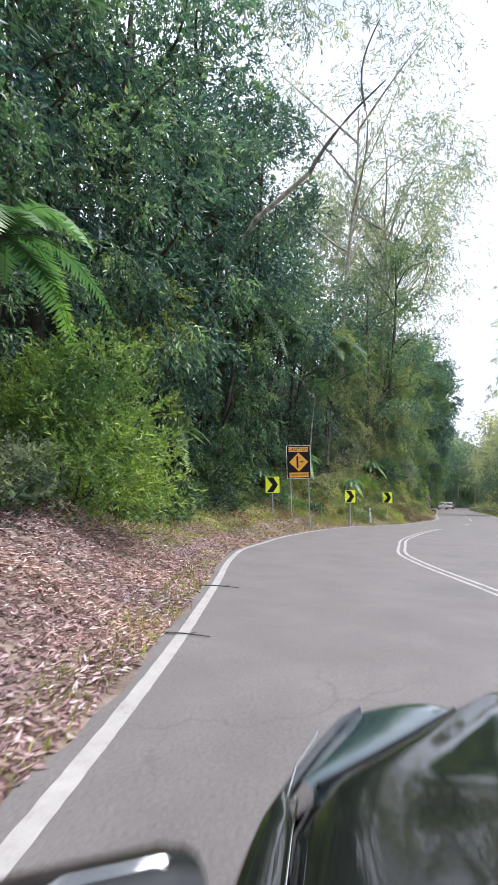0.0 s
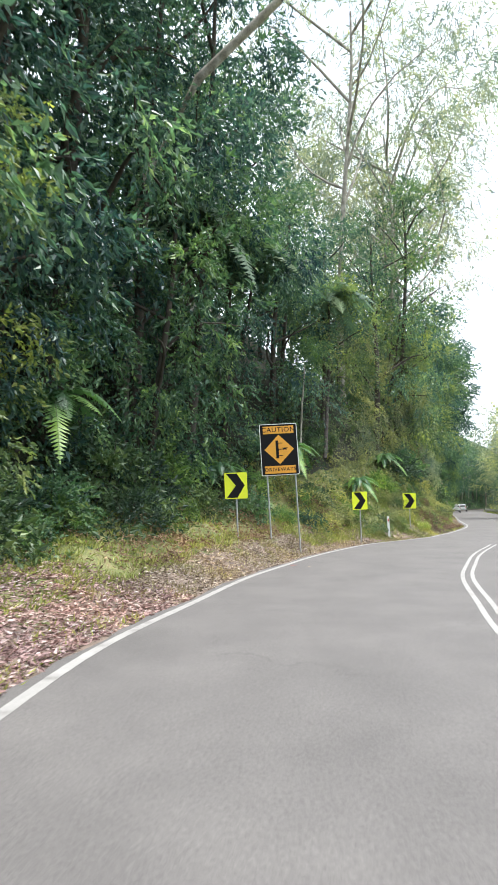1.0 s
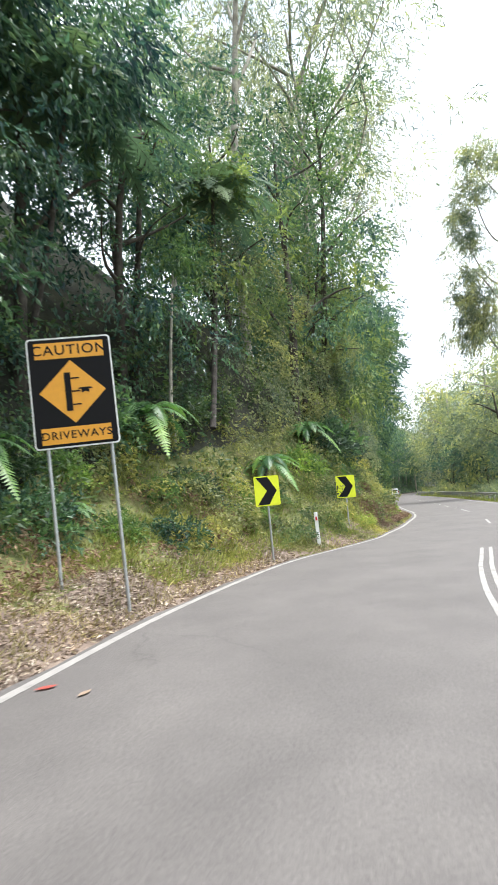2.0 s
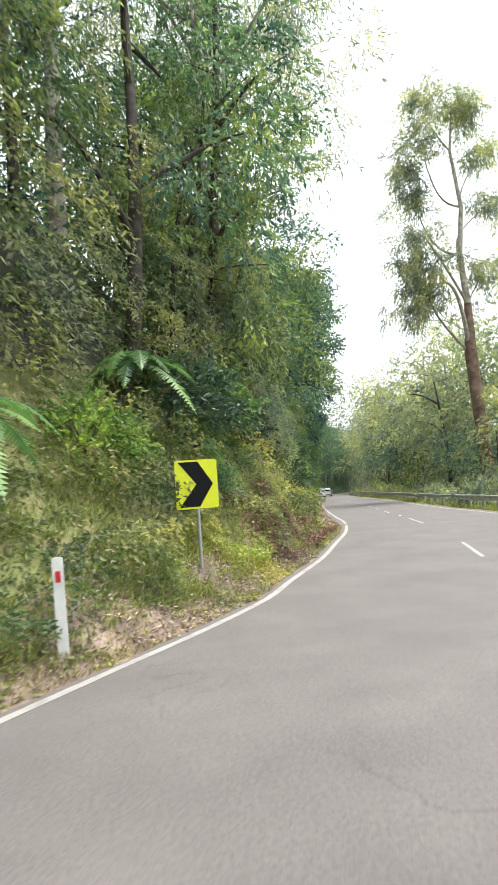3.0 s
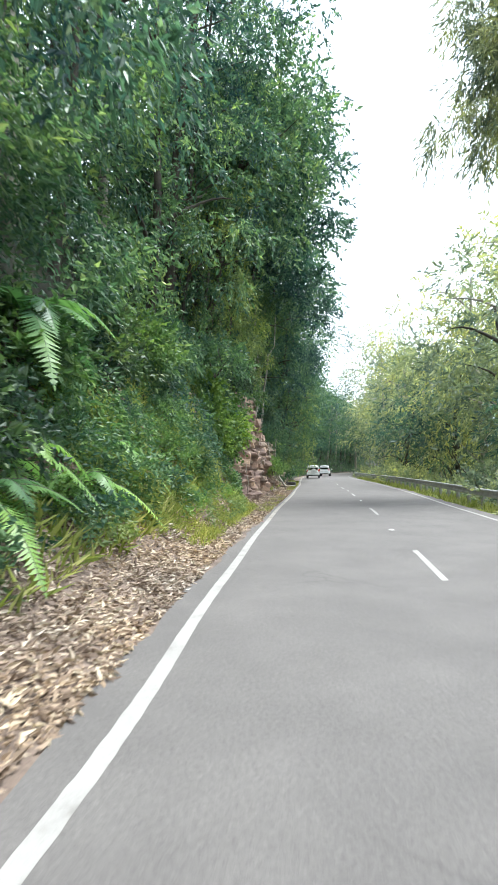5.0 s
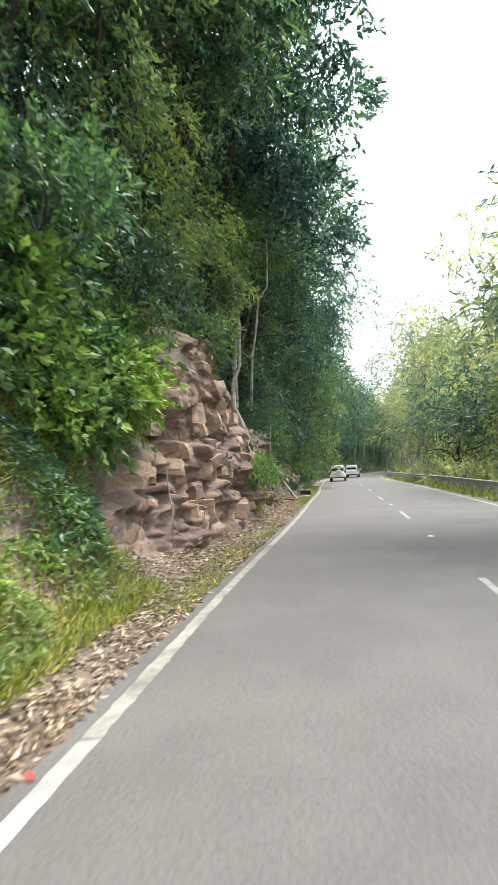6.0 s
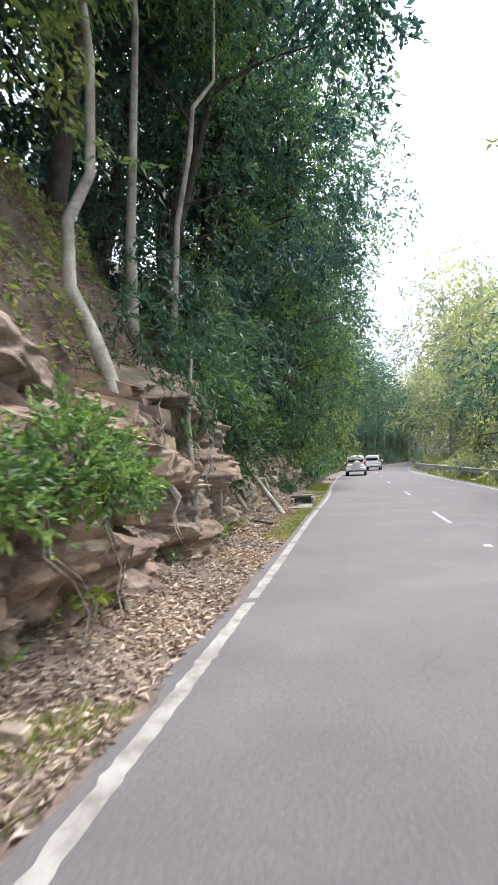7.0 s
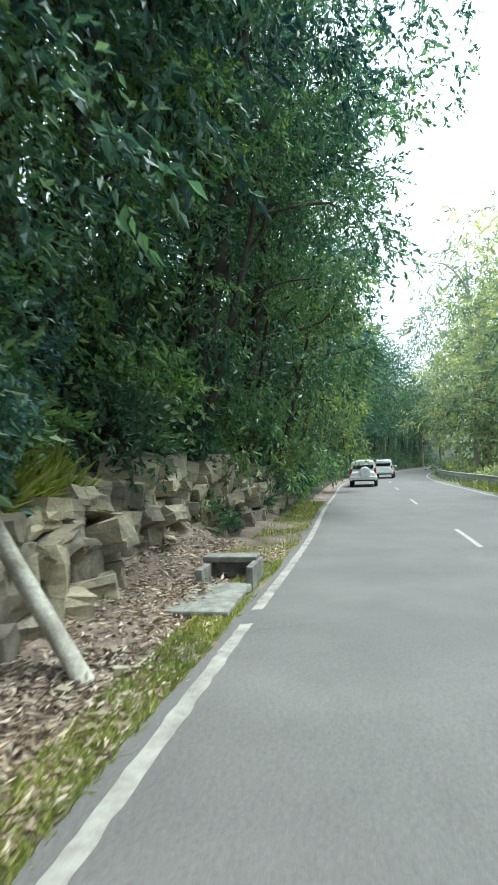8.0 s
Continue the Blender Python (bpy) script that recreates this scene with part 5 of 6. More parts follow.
curtain(219, 24000, 43.5, 52, 2.7, 2.4, 12, 0.03, 0.10, LEAF_PALE, "pale, partly haze-painted olive vines hanging above the bank", 0.8, 0.4)
curtain(220, 7000, 44, 51, 2.9, 1.8, 8, 0.14, 0.12, DRY, "dead brown vines hanging above the bank", 0.6, 0.16)
curtain(205, 16000, 55, 69, 3.4, 3.4, 15, 0.06, 0.20, LEAF_DARK, "dark blue-green vines hanging above the bank")
curtain(210, 6000, 69.0, 74.0, 2.4, 3.0, 8.0, 0.12, 0.11, LEAF_MID, "dark leafy creepers over the end of the rock", 0.4)
curtain(211, 28000, 48, 61, 3.5, 2.4, 12, 0.08, 0.14, LEAF_DARK, "dark leafy vines closing the forest edge", 0.9, 0.5)
curtain(212, 17000, 50, 63, 3.2, 2.4, 9, 0.06, 0.13, LEAF_MID, "green leafy vines closing the forest edge", 0.7, 0.5)
curtain(213, 12000, 89, 98, 3.3, 2.0, 9, -0.02, 0.13, LEAF_DARK, "dark leaves hanging behind the stone bank", 0.6, 0.5)
curtain(214, 22000, 14, 34, 5.0, 1.6, 9, 0.10, 0.14, LEAF_DARK, "dark leaves closing the forest edge behind the signs", 0.9, 0.5)
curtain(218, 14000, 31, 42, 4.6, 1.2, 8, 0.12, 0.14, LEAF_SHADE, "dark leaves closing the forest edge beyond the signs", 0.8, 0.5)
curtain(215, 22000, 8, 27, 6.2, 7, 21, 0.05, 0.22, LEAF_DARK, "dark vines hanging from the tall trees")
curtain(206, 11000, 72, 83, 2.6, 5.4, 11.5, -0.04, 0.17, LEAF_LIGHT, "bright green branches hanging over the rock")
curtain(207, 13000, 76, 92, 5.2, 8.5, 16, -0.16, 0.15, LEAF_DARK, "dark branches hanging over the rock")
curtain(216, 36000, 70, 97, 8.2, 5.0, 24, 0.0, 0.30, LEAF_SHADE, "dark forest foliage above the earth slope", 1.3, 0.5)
curtain(217, 14000, 73, 90, 5.8, 6.6, 15, -0.02, 0.17, LEAF_DARK, "dark leaves closing the forest above the rock", 0.9, 0.5)
curtain(221, 18000, 86, 112, 5.6, 3.6, 14, 0.0, 0.17, LEAF_DARK, "dark leaves closing the forest behind the drain", 1.0, 0.5)
curtain(222, 13000, 87.2, 94, 2.6, 1.2, 6.5, 0.03, 0.12, LEAF_DARK, "dark leaves hanging between the rock and the stone bank", 0.7, 0.5)
curtain(223, 7000, 72.0, 77.6, 1.9, 4.2, 7.5, 0.12, 0.11, LEAF_MID, "green creepers trailing over the top of the rock", 0.5, 0.45)
curtain(208, 12000, 90, 112, 3.0, 2.4, 15, -0.06, 0.19, LEAF_DARK, "dark branches hanging over the stone bank")
curtain(209, 7000, 95, 125, 2.6, 2.4, 13, -0.10, 0.22, LEAF_MID, "green branches hanging over the roadside")


# ---- rock face ----
cliff_h = smooth_line([(66.2, 0.4), (69.3, 0.95), (71.6, 1.5), (73.2, 3.5), (74.6, 4.7), (77.2, 4.8), (78.4, 3.9), (79.8, 2.75), (82, 2.65), (84, 2.9), (86.3, 3.2), (88.0, 2.4), (89.0, 1.1), (89.8, 0.8), (91.5, 1.1), (94, 1.6), (98, 1.9), (102, 1.8), (106, 1.3), (109, 0.5)])
cliff_u = smooth_line([(66.2, 1.7), (69.3, 1.4), (72, 1.5), (74.4, 1.2), (77, 0.98), (81, 1.12), (85, 1.15), (86.6, 1.42), (88, 1.75), (89.6, 1.8), (92, 1.8), (97, 2.1), (100, 1.8), (109, 1.5)])


def lattice(rng):
    """Smooth random heights over a plane."""
    tab = rng.random((64, 64))

    def at(x, y):
        x0, y0 = np.floor(x).astype(int), np.floor(y).astype(int)
        fx, fy = x - x0, y - y0
        fx, fy = fx * fx * (3 - 2 * fx), fy * fy * (3 - 2 * fy)
        g = lambda i, j: tab[(x0 + i) % 64, (y0 + j) % 64]
        return (g(0, 0) * (1 - fx) + g(1, 0) * fx) * (1 - fy) + (g(0, 1) * (1 - fx) + g(1, 1) * fx) * fy

    return at


def facets(rng, x, y, cell, tilt=0.6, jitter=0.9):
    """Broken planes: each point takes the push and tip of its nearest seed; also how far it lies from the joint."""
    tab = rng.random((128, 128, 5))
    gx, gy = x / cell, y / cell
    ix, iy = np.floor(gx).astype(int), np.floor(gy).astype(int)
    best, second, val = np.full(x.shape, 9.0), np.full(x.shape, 9.0), np.zeros(x.shape)
    for a in (-1, 0, 1):
        for b in (-1, 0, 1):
            s = tab[(ix + a) % 128, (iy + b) % 128]
            dx, dy = gx - (ix + a + 0.5 + jitter * (s[..., 0] - 0.5)), gy - (iy + b + 0.5 + jitter * (s[..., 1] - 0.5))
            dist = np.maximum(np.abs(dx), np.abs(dy)) * 0.75 + np.hypot(dx, dy) * 0.25
            near = dist < best
            second = np.where(near, best, np.minimum(second, dist))
            val = np.where(near, s[..., 2] + tilt * (s[..., 3] - 0.5) * dx + tilt * (s[..., 4] - 0.5) * dy, val)
            best = np.where(near, dist, best)
    return val, second - best


def rock_face():
    """A cutting of thick, rounded sandstone beds, split by upright joints, with undercut ledges."""
    rng = np.random.default_rng(40)
    ys, zs = np.arange(66.2, 90.4, 0.034), np.linspace(0, 1, 128)
    Y, T = np.meshgrid(ys, zs, indexing="ij")
    na, nb = lattice(rng), lattice(rng)
    H = cliff_h(Y) + 0.5 * (facets(rng, Y, Y * 0, 0.9)[0] - 0.5)
    Z = T * H
    fine = 0.03 * (na(Y * 4.1, Z * 4.3) - 0.5)
    sy, sz = Y + fine + 0.3 * (nb(Y * 0.6, Z * 0.8) - 0.5), Z + 0.05 * Y + 0.8 * fine + 0.16 * (na(Y * 0.5 + 9, Z * 0.6) - 0.5)
    f1, g1 = facets(rng, sy * 0.8, sz * 1.3, 1.0, 0.95, 0.85)
    f2, g2 = facets(rng, sy * 0.9 + 31, sz * 1.35 + 17, 0.45, 1.3)
    f3, g3 = facets(rng, sy * 0.8 + 7, sz * 1.6 + 5, 0.19, 1.6)
    f4, _ = facets(rng, sy + 3, sz * 1.3 + 9, 0.09, 1.2)
    bed, gb = facets(rng, sz * 0 + 5, sz, 0.55, 0.7)
    joint = lambda g, w: 1 - np.clip(g / w, 0, 1) ** 0.55
    shatter = np.clip(2.2 * (nb(Y * 0.45 + 5, Z * 0.7 + 2) - 0.35), 0.15, 1.0)
    outward = 0.46 * (f1 - 0.5) - 0.20 * joint(g1, 0.06) + shatter * (0.30 * (f2 - 0.5) - 0.10 * joint(g2, 0.08)) + shatter * (0.15 * (f3 - 0.5) - 0.045 * joint(g3, 0.12)) + 0.035 * (f4 - 0.5)
    outward -= 0.34 * np.clip(1.0 - g1 / 0.5, 0, 1) * (na(Y * 0.9 + 20, Z * 1.6 + 4) > 0.68)
    outward += 0.20 * (bed - 0.5) - 0.13 * joint(gb, 0.05) + 0.36 * (na(Y * 0.4 + 3, Z * 0.5) - 0.5) + 0.03 * (na(Y * 9, Z * 9) - 0.5) + 0.05 * (nb(Y * 3.1, Z * 6.5) - 0.5)
    for ax in (0, 1):
        outward = 0.5 * outward + 0.25 * (np.roll(outward, 1, ax) + np.roll(outward, -1, ax))
    U = cliff_u(Y) + 0.10 + Z * 0.12 - outward * np.clip(T * 6, 0.35, 1) * np.clip(H / 3.0, 0.5, 1)
    V = np.stack([edge_x(Y) - U, Y, Z - 0.12], -1)
    back_row = V[:, -1:].copy()
    back_row[..., 0] -= 1.1
    back_row[..., 2] += 0.4
    V = np.concatenate([V, back_row], 1)
    n = V.shape[1]
    a, b = np.meshgrid(np.arange(len(ys) - 1), np.arange(n - 1), indexing="ij")
    k = (a * n + b).ravel()
    me = tri_mesh("rock_face", V.reshape(-1, 3), np.stack([k, k + n, k + n + 1, k + 1], -1), ROCK)
    return tagged(new("rock_face", me), "layered pinkish-brown sandstone cutting beside the road", "rock face", kind="structure")


def block_shape(seed):
    """A broken unit block: its front (+x) split into tipped, chipped planes."""
    rng = np.random.default_rng(seed)
    ny, nz = 4, 3
    gy = np.r_[-0.5, np.sort(rng.uniform(-0.38, 0.38, ny - 1)), 0.5]
    gz = np.r_[-0.5, np.sort(rng.uniform(-0.36, 0.36, nz - 1)), 0.5]
    Y, Z = np.meshgrid(gy, gz, indexing="ij")
    Y = Y + 0.03 * rng.normal(size=Y.shape)
    Z = Z + 0.035 * rng.normal(size=Y.shape)
    cut = rng.normal(size=3)
    X = 0.40 + 0.12 * np.minimum(0.5 * cut[0] * Y + 0.1, 0.5 * cut[1] * Z + 0.1) + 0.035 * rng.random(Y.shape)
    rim = (np.abs(Y) > 0.43) | (np.abs(Z) > 0.43)
    X = X - rim * 0.03 * rng.random(Y.shape)
    i, j = rng.integers(0, 2) * ny, rng.integers(0, 2) * nz
    X[i, j] -= 0.14 * rng.random()
    front = np.stack([X, Y, Z], -1).reshape(-1, 3)
    k, m = len(front), nz + 1
    border = [i * m for i in range(ny + 1)] + [ny * m + j for j in range(1, m)] + [i * m + nz for i in range(ny - 1, -1, -1)] + [j for j in range(nz - 1, 0, -1)]
    rear = front[border] * np.array([0, 0.96, 0.96]) - np.array([0.5, 0, 0])
    verts = np.concatenate([front, rear, [[-0.5, 0, 0]]])
    tris = []
    for i in range(ny):
        for j in range(nz):
            a, b, c, d = i * m + j, (i + 1) * m + j, (i + 1) * m + j + 1, i * m + j + 1
            tris += [(a, b, c), (a, c, d)] if (i + j + seed) % 2 else [(a, b, d), (b, c, d)]
    nb = len(border)
    for i in range(nb):
        j = (i + 1) % nb
        tris += [(border[i], k + i, border[j]), (border[j], k + i, k + j), (k + i, k + nb, k + j)]
    return verts, np.array(tris)


SHAPES = [block_shape(500 + k) for k in range(14)]
ROCK_BLOCKS = [tri_mesh("rock_block", v, f, ROCK) for v, f in SHAPES]
BANK_BLOCKS = [tri_mesh("stone", v, f, BANK_ROCK) for v, f in SHAPES]


def lay_blocks(seed, y0, y1, bed, length, top, foot_u, batter, jut, dip, tumble=1.0):
    """Beds of uneven blocks: placing matrices for each, bottom to top."""
    rng = np.random.default_rng(seed)
    z, out = -0.1, []
    while z < 5.6:
        h = bed[0] + (bed[1] - bed[0]) * rng.random() ** 1.6
        y, ledge = y0 - rng.random(), jut * 0.9 * rng.normal()
        while y < y1:
            ln = (length[0] + (length[1] - length[0]) * rng.random() ** 1.8) * (0.6 + 0.5 * h / bed[1])
            yc = y + ln / 2
            zc = z + h / 2 + dip * (yc - y0) + 0.05 * rng.normal()
            hh = h * (1.0 + 0.5 * (rng.random() < 0.25))
            if -0.2 < zc < top(yc) + 0.1 * rng.normal():
                depth = 0.75 + 0.3 * rng.random()
                u = foot_u(yc) + batter * zc - (ledge + jut * rng.normal())
                slope = math.degrees(math.atan2(float(edge_x(yc + 0.5) - edge_x(yc - 0.5)), 1.0))
                m = pose(float(edge_x(yc)) - u - depth * 0.36, yc, zc, 2.5 * tumble * rng.normal(), 3 * tumble * rng.normal(), -slope + 5 * tumble * rng.normal()) @ Matrix.Diagonal((depth, ln * 1.1, hh * 1.16, 1))
                out.append((yc, m, int(rng.integers(0, 14))))
            y += ln
        z += h
    return out


def build_blocks(parent, blocks, meshes, name, mat, low, high, limit=290):
    """The blocks passed closest are parts of their own; the rest is one joined part."""
    near = [b for b in blocks if low < b[0] < high][:limit]
    rest = [b for b in blocks if b not in near]
    for yc, m, k in near:
        ob = new(name, meshes[k])
        ob.parent = parent
        ob.matrix_world = m
    if rest:
        v = [(np.c_[SHAPES[k][0], np.ones(len(SHAPES[k][0]))] @ np.array(m).T)[:, :3] for _, m, k in rest]
        off = np.cumsum([0] + [len(x) for x in v])
        f = [SHAPES[k][1] + o for (_, _, k), o in zip(rest, off)]
        ob = part("broken_rock", tri_mesh("broken_rock", np.concatenate(v), np.concatenate(f), mat), None, parent)
        tagged(ob, "", kind="stuff")


face = rock_face()
beds = lay_blocks(41, 66.3, 89.6, (0.12, 0.42), (0.25, 0.95), lambda y: float(cliff_h(y)) - 0.1, lambda y: float(cliff_u(y)) + 0.17, 0.12, 0.065, 0.05, 2.6)
pick = np.random.default_rng(46)
loose = [b for b in beds if pick.random() < 0.2 + 0.16 * math.sin(1.7 * b[0] + 2.6 * b[1].translation.z)]
build_blocks(face, loose, ROCK_BLOCKS, "rock_block", ROCK, 70, 90)
low_wall = tagged(new("stone_bank"), "low bank of tumbled grey and brown stone blocks", "stone bank", kind="structure")
build_blocks(low_wall, lay_blocks(43, 88.6, 108.5, (0.22, 0.5), (0.3, 0.9), lambda y: float(cliff_h(y)) - 0.1, lambda y: float(cliff_u(y)) + 0.02, 0.22, 0.13, 0.01, 4.0), BANK_BLOCKS, "stone", BANK_ROCK, 88.6, 104)
rng = np.random.default_rng(45)
for k in range(30):
    y = 67 + 30 * rng.random()
    s = 0.05 + 0.10 * rng.random() ** 2
    ob = new("loose_stone", BANK_BLOCKS[k % 14])
    ob.matrix_world = Matrix.Translation(spot(y, 0.7 + 0.6 * rng.random(), s * 0.3)) @ pose(0, 0, 0, 10, 0, k * 40) @ Matrix.Diagonal((s, s * 1.3, s * 0.7, 1))
    tagged(ob, "loose angular stone lying on the leafy verge", "stone", "loose stones on the verge")


# ---- roots and vines hanging down the rock ----
rng = np.random.default_rng(44)
for k in range(10):
    y = 70 + 18 * rng.random()
    h = float(cliff_h(y))
    n, z0 = 9, h * (0.75 + 0.25 * rng.random())
    zz = np.linspace(z0, max(0.2, z0 - 1.2 - 2.2 * rng.random()), n)
    yy = y + np.cumsum(rng.normal(size=n)) * 0.11
    uu = np.array([float(cliff_u(a)) for a in yy]) + zz * 0.10 - 0.08 + rng.normal(size=n) * 0.05
    root = tagged(new("hanging_root"), "pale root trailing down the rock face", "root", "roots on the rock")
    part("stem", stem_mesh("stem", np.stack([edge_x(yy) - uu, yy, zz], -1), np.linspace(0.016, 0.006, n), PALE_BARK, 5), None, root)
    part("rootlet", stem_mesh("rootlet", np.stack([edge_x(yy[3:]) - uu[3:] + 0.02, yy[3:] + np.linspace(0, 0.3, n - 3), zz[3:]], -1), np.linspace(0.015, 0.006, n - 3), PALE_BARK, 4), None, root)


# ---- drain, leaning pole, sticks ----
def drain():
    root = tagged(new("drain"), "small stained concrete roadside drain pit with a slab", "drain")
    root.matrix_world = Matrix.Translation((32.35, 94.5, -0.06)) @ pose(0, 0, 0, 0, 0, -17) @ Matrix.Diagonal((0.78, 0.9, 0.9, 1))
    part("slab", box((1.05, 0.42, 0.10), (-0.2, 0.62, 0.42), 0.02), CONCRETE, root)
    part("side_wall", box((0.13, 0.95, 0.42), (0.32, 0.3, 0.20), 0.02), CONCRETE, root)
    part("side_wall", box((0.13, 0.95, 0.36), (-0.62, 0.3, 0.18), 0.02), CONCRETE, root)
    part("back_wall", box((0.82, 0.12, 0.38), (-0.15, 0.78, 0.18), 0.02), CONCRETE, root)
    part("floor", box((0.8, 0.8, 0.05), (-0.15, 0.25, 0.01), 0.01), CONCRETE, root)
    part("apron", box((1.0, 1.7, 0.22), (-0.15, -0.95, 0.05), 0.03), CONCRETE, root)


drain()


def leaning_pole():
    root = tagged(new("pole"), "pale round pole leaning over the leaf litter", "pole")
    a, b = Vector((30.83, 91.15, 0.16)), Vector((29.32, 91.9, 2.4))
    part("shaft", stem_mesh("shaft", [a - (b - a) * 0.05, a.lerp(b, 0.35), a.lerp(b, 0.7) + Vector((0.03, 0, 0)), b], [0.085, 0.08, 0.072, 0.06], PALE_BARK, 10), None, root)
    part("stub", rod(0.03, 0.015, a.lerp(b, 0.6), a.lerp(b, 0.6) + Vector((0.1, -0.25, 0.2)), 7), PALE_BARK, root)


leaning_pole()


def stick(y, u, length, turn, r=0.013, label="dark curved stick lying across the edge line"):
    rng = np.random.default_rng(int(y * 10) % 1000)
    root = tagged(new("stick"), label, "stick", "fallen sticks")
    root.matrix_world = pose(float(edge_x(y)) - u, y, 0.015 if u < 0.3 else float(rough_land(y, u)) + 0.02, 0, 0, turn)
    pts = limb_points(rng, (-length / 2, 0, 0), (length / 2, 0, 0), 0.10, 6)
    pts[:, 2] = np.abs(pts[:, 2]) * 0.3
    part("stem", stem_mesh("stem", pts, np.linspace(r, r * 0.5, 6), DARK_WOOD, 6), None, root)
    part("twig", stem_mesh("twig", limb_points(rng, pts[3], pts[3] + np.array([0.12 * length, 0.12 * length, 0.01]), 0.1), np.linspace(r * 0.6, r * 0.3, 6), DARK_WOOD, 5), None, root)


stick(0.95, -0.05, 0.62, -12)
stick(4.6, -0.1, 0.75, -14)
stick(-0.6, 1.9, 1.0, 40, 0.016, "dry grey stick lying on the leaf litter")
stick(2.2, 2.6, 1.3, -35, 0.02, "dry grey stick lying on the leaf litter")
stick(5.8, 2.9, 1.5, 65, 0.02, "dry grey stick lying on the leaf litter")
stick(3.6, 1.6, 0.8, 100, 0.012, "dry grey stick lying on the leaf litter")
stick(8.6, 2.2, 1.2, 20, 0.014, "dry grey stick lying on the leaf litter")
stick(88.4, 1.2, 1.4, 115, 0.03, "fallen log end beside the stone bank")


# ---- vehicles ----
def ring(y, hw, z0, z1, taper=1.0, p=0.5, n=28, roof=0.0):
    """A rounded cross-section of a car body; taper narrows it towards the top."""
    pts = []
    for i in range(n):
        a = 2 * math.pi * i / n
        c, s = math.cos(a), math.sin(a)
        x, z = math.copysign(abs(c) ** p, c), math.copysign(abs(s) ** p, s)
        k = 1 + (taper - 1) * (z + 1) / 2
        pts.append((x * hw * k, y, (z0 + z1) / 2 + z * (z1 - z0) / 2 + (roof * (1 - x * x) if z > 0.5 else 0)))
    return pts


def hull(rings, mat, name):
    n = len(rings[0])
    v = [p for r in rings for p in r]
    f = [(i * n + j, i * n + (j + 1) % n, (i + 1) * n + (j + 1) % n, (i + 1) * n + j) for i in range(len(rings) - 1) for j in range(n)]
    bm = bmesh.new()
    vs = [bm.verts.new(p) for p in v]
    for q in f:
        bm.faces.new([vs[i] for i in q])
    bm.faces.new(vs[:n][::-1]), bm.faces.new(vs[-n:])
    bmesh.ops.recalc_face_normals(bm, faces=bm.faces)
    for q in bm.faces:
        q.smooth = len(q.verts) == 4
    return bm


def wheel(parent, x, y, r, side):
    bm = bmesh.new()
    rod(r, r, (x - 0.11, y, r), (x + 0.11, y, r), 28, bm)
    bmesh.ops.bevel(bm, geom=[e for e in bm.edges if len(e.link_faces) == 2 and e.calc_face_angle(0) > 1.0], offset=0.03, segments=3, affect="EDGES")
    w = part("wheel", bm, RUBBER, parent, "black tyre")
    part("rim", rod(r * 0.62, r * 0.58, (x + side * 0.10, y, r), (x + side * 0.118, y, r), 20), STEEL, w, "grey alloy rim")


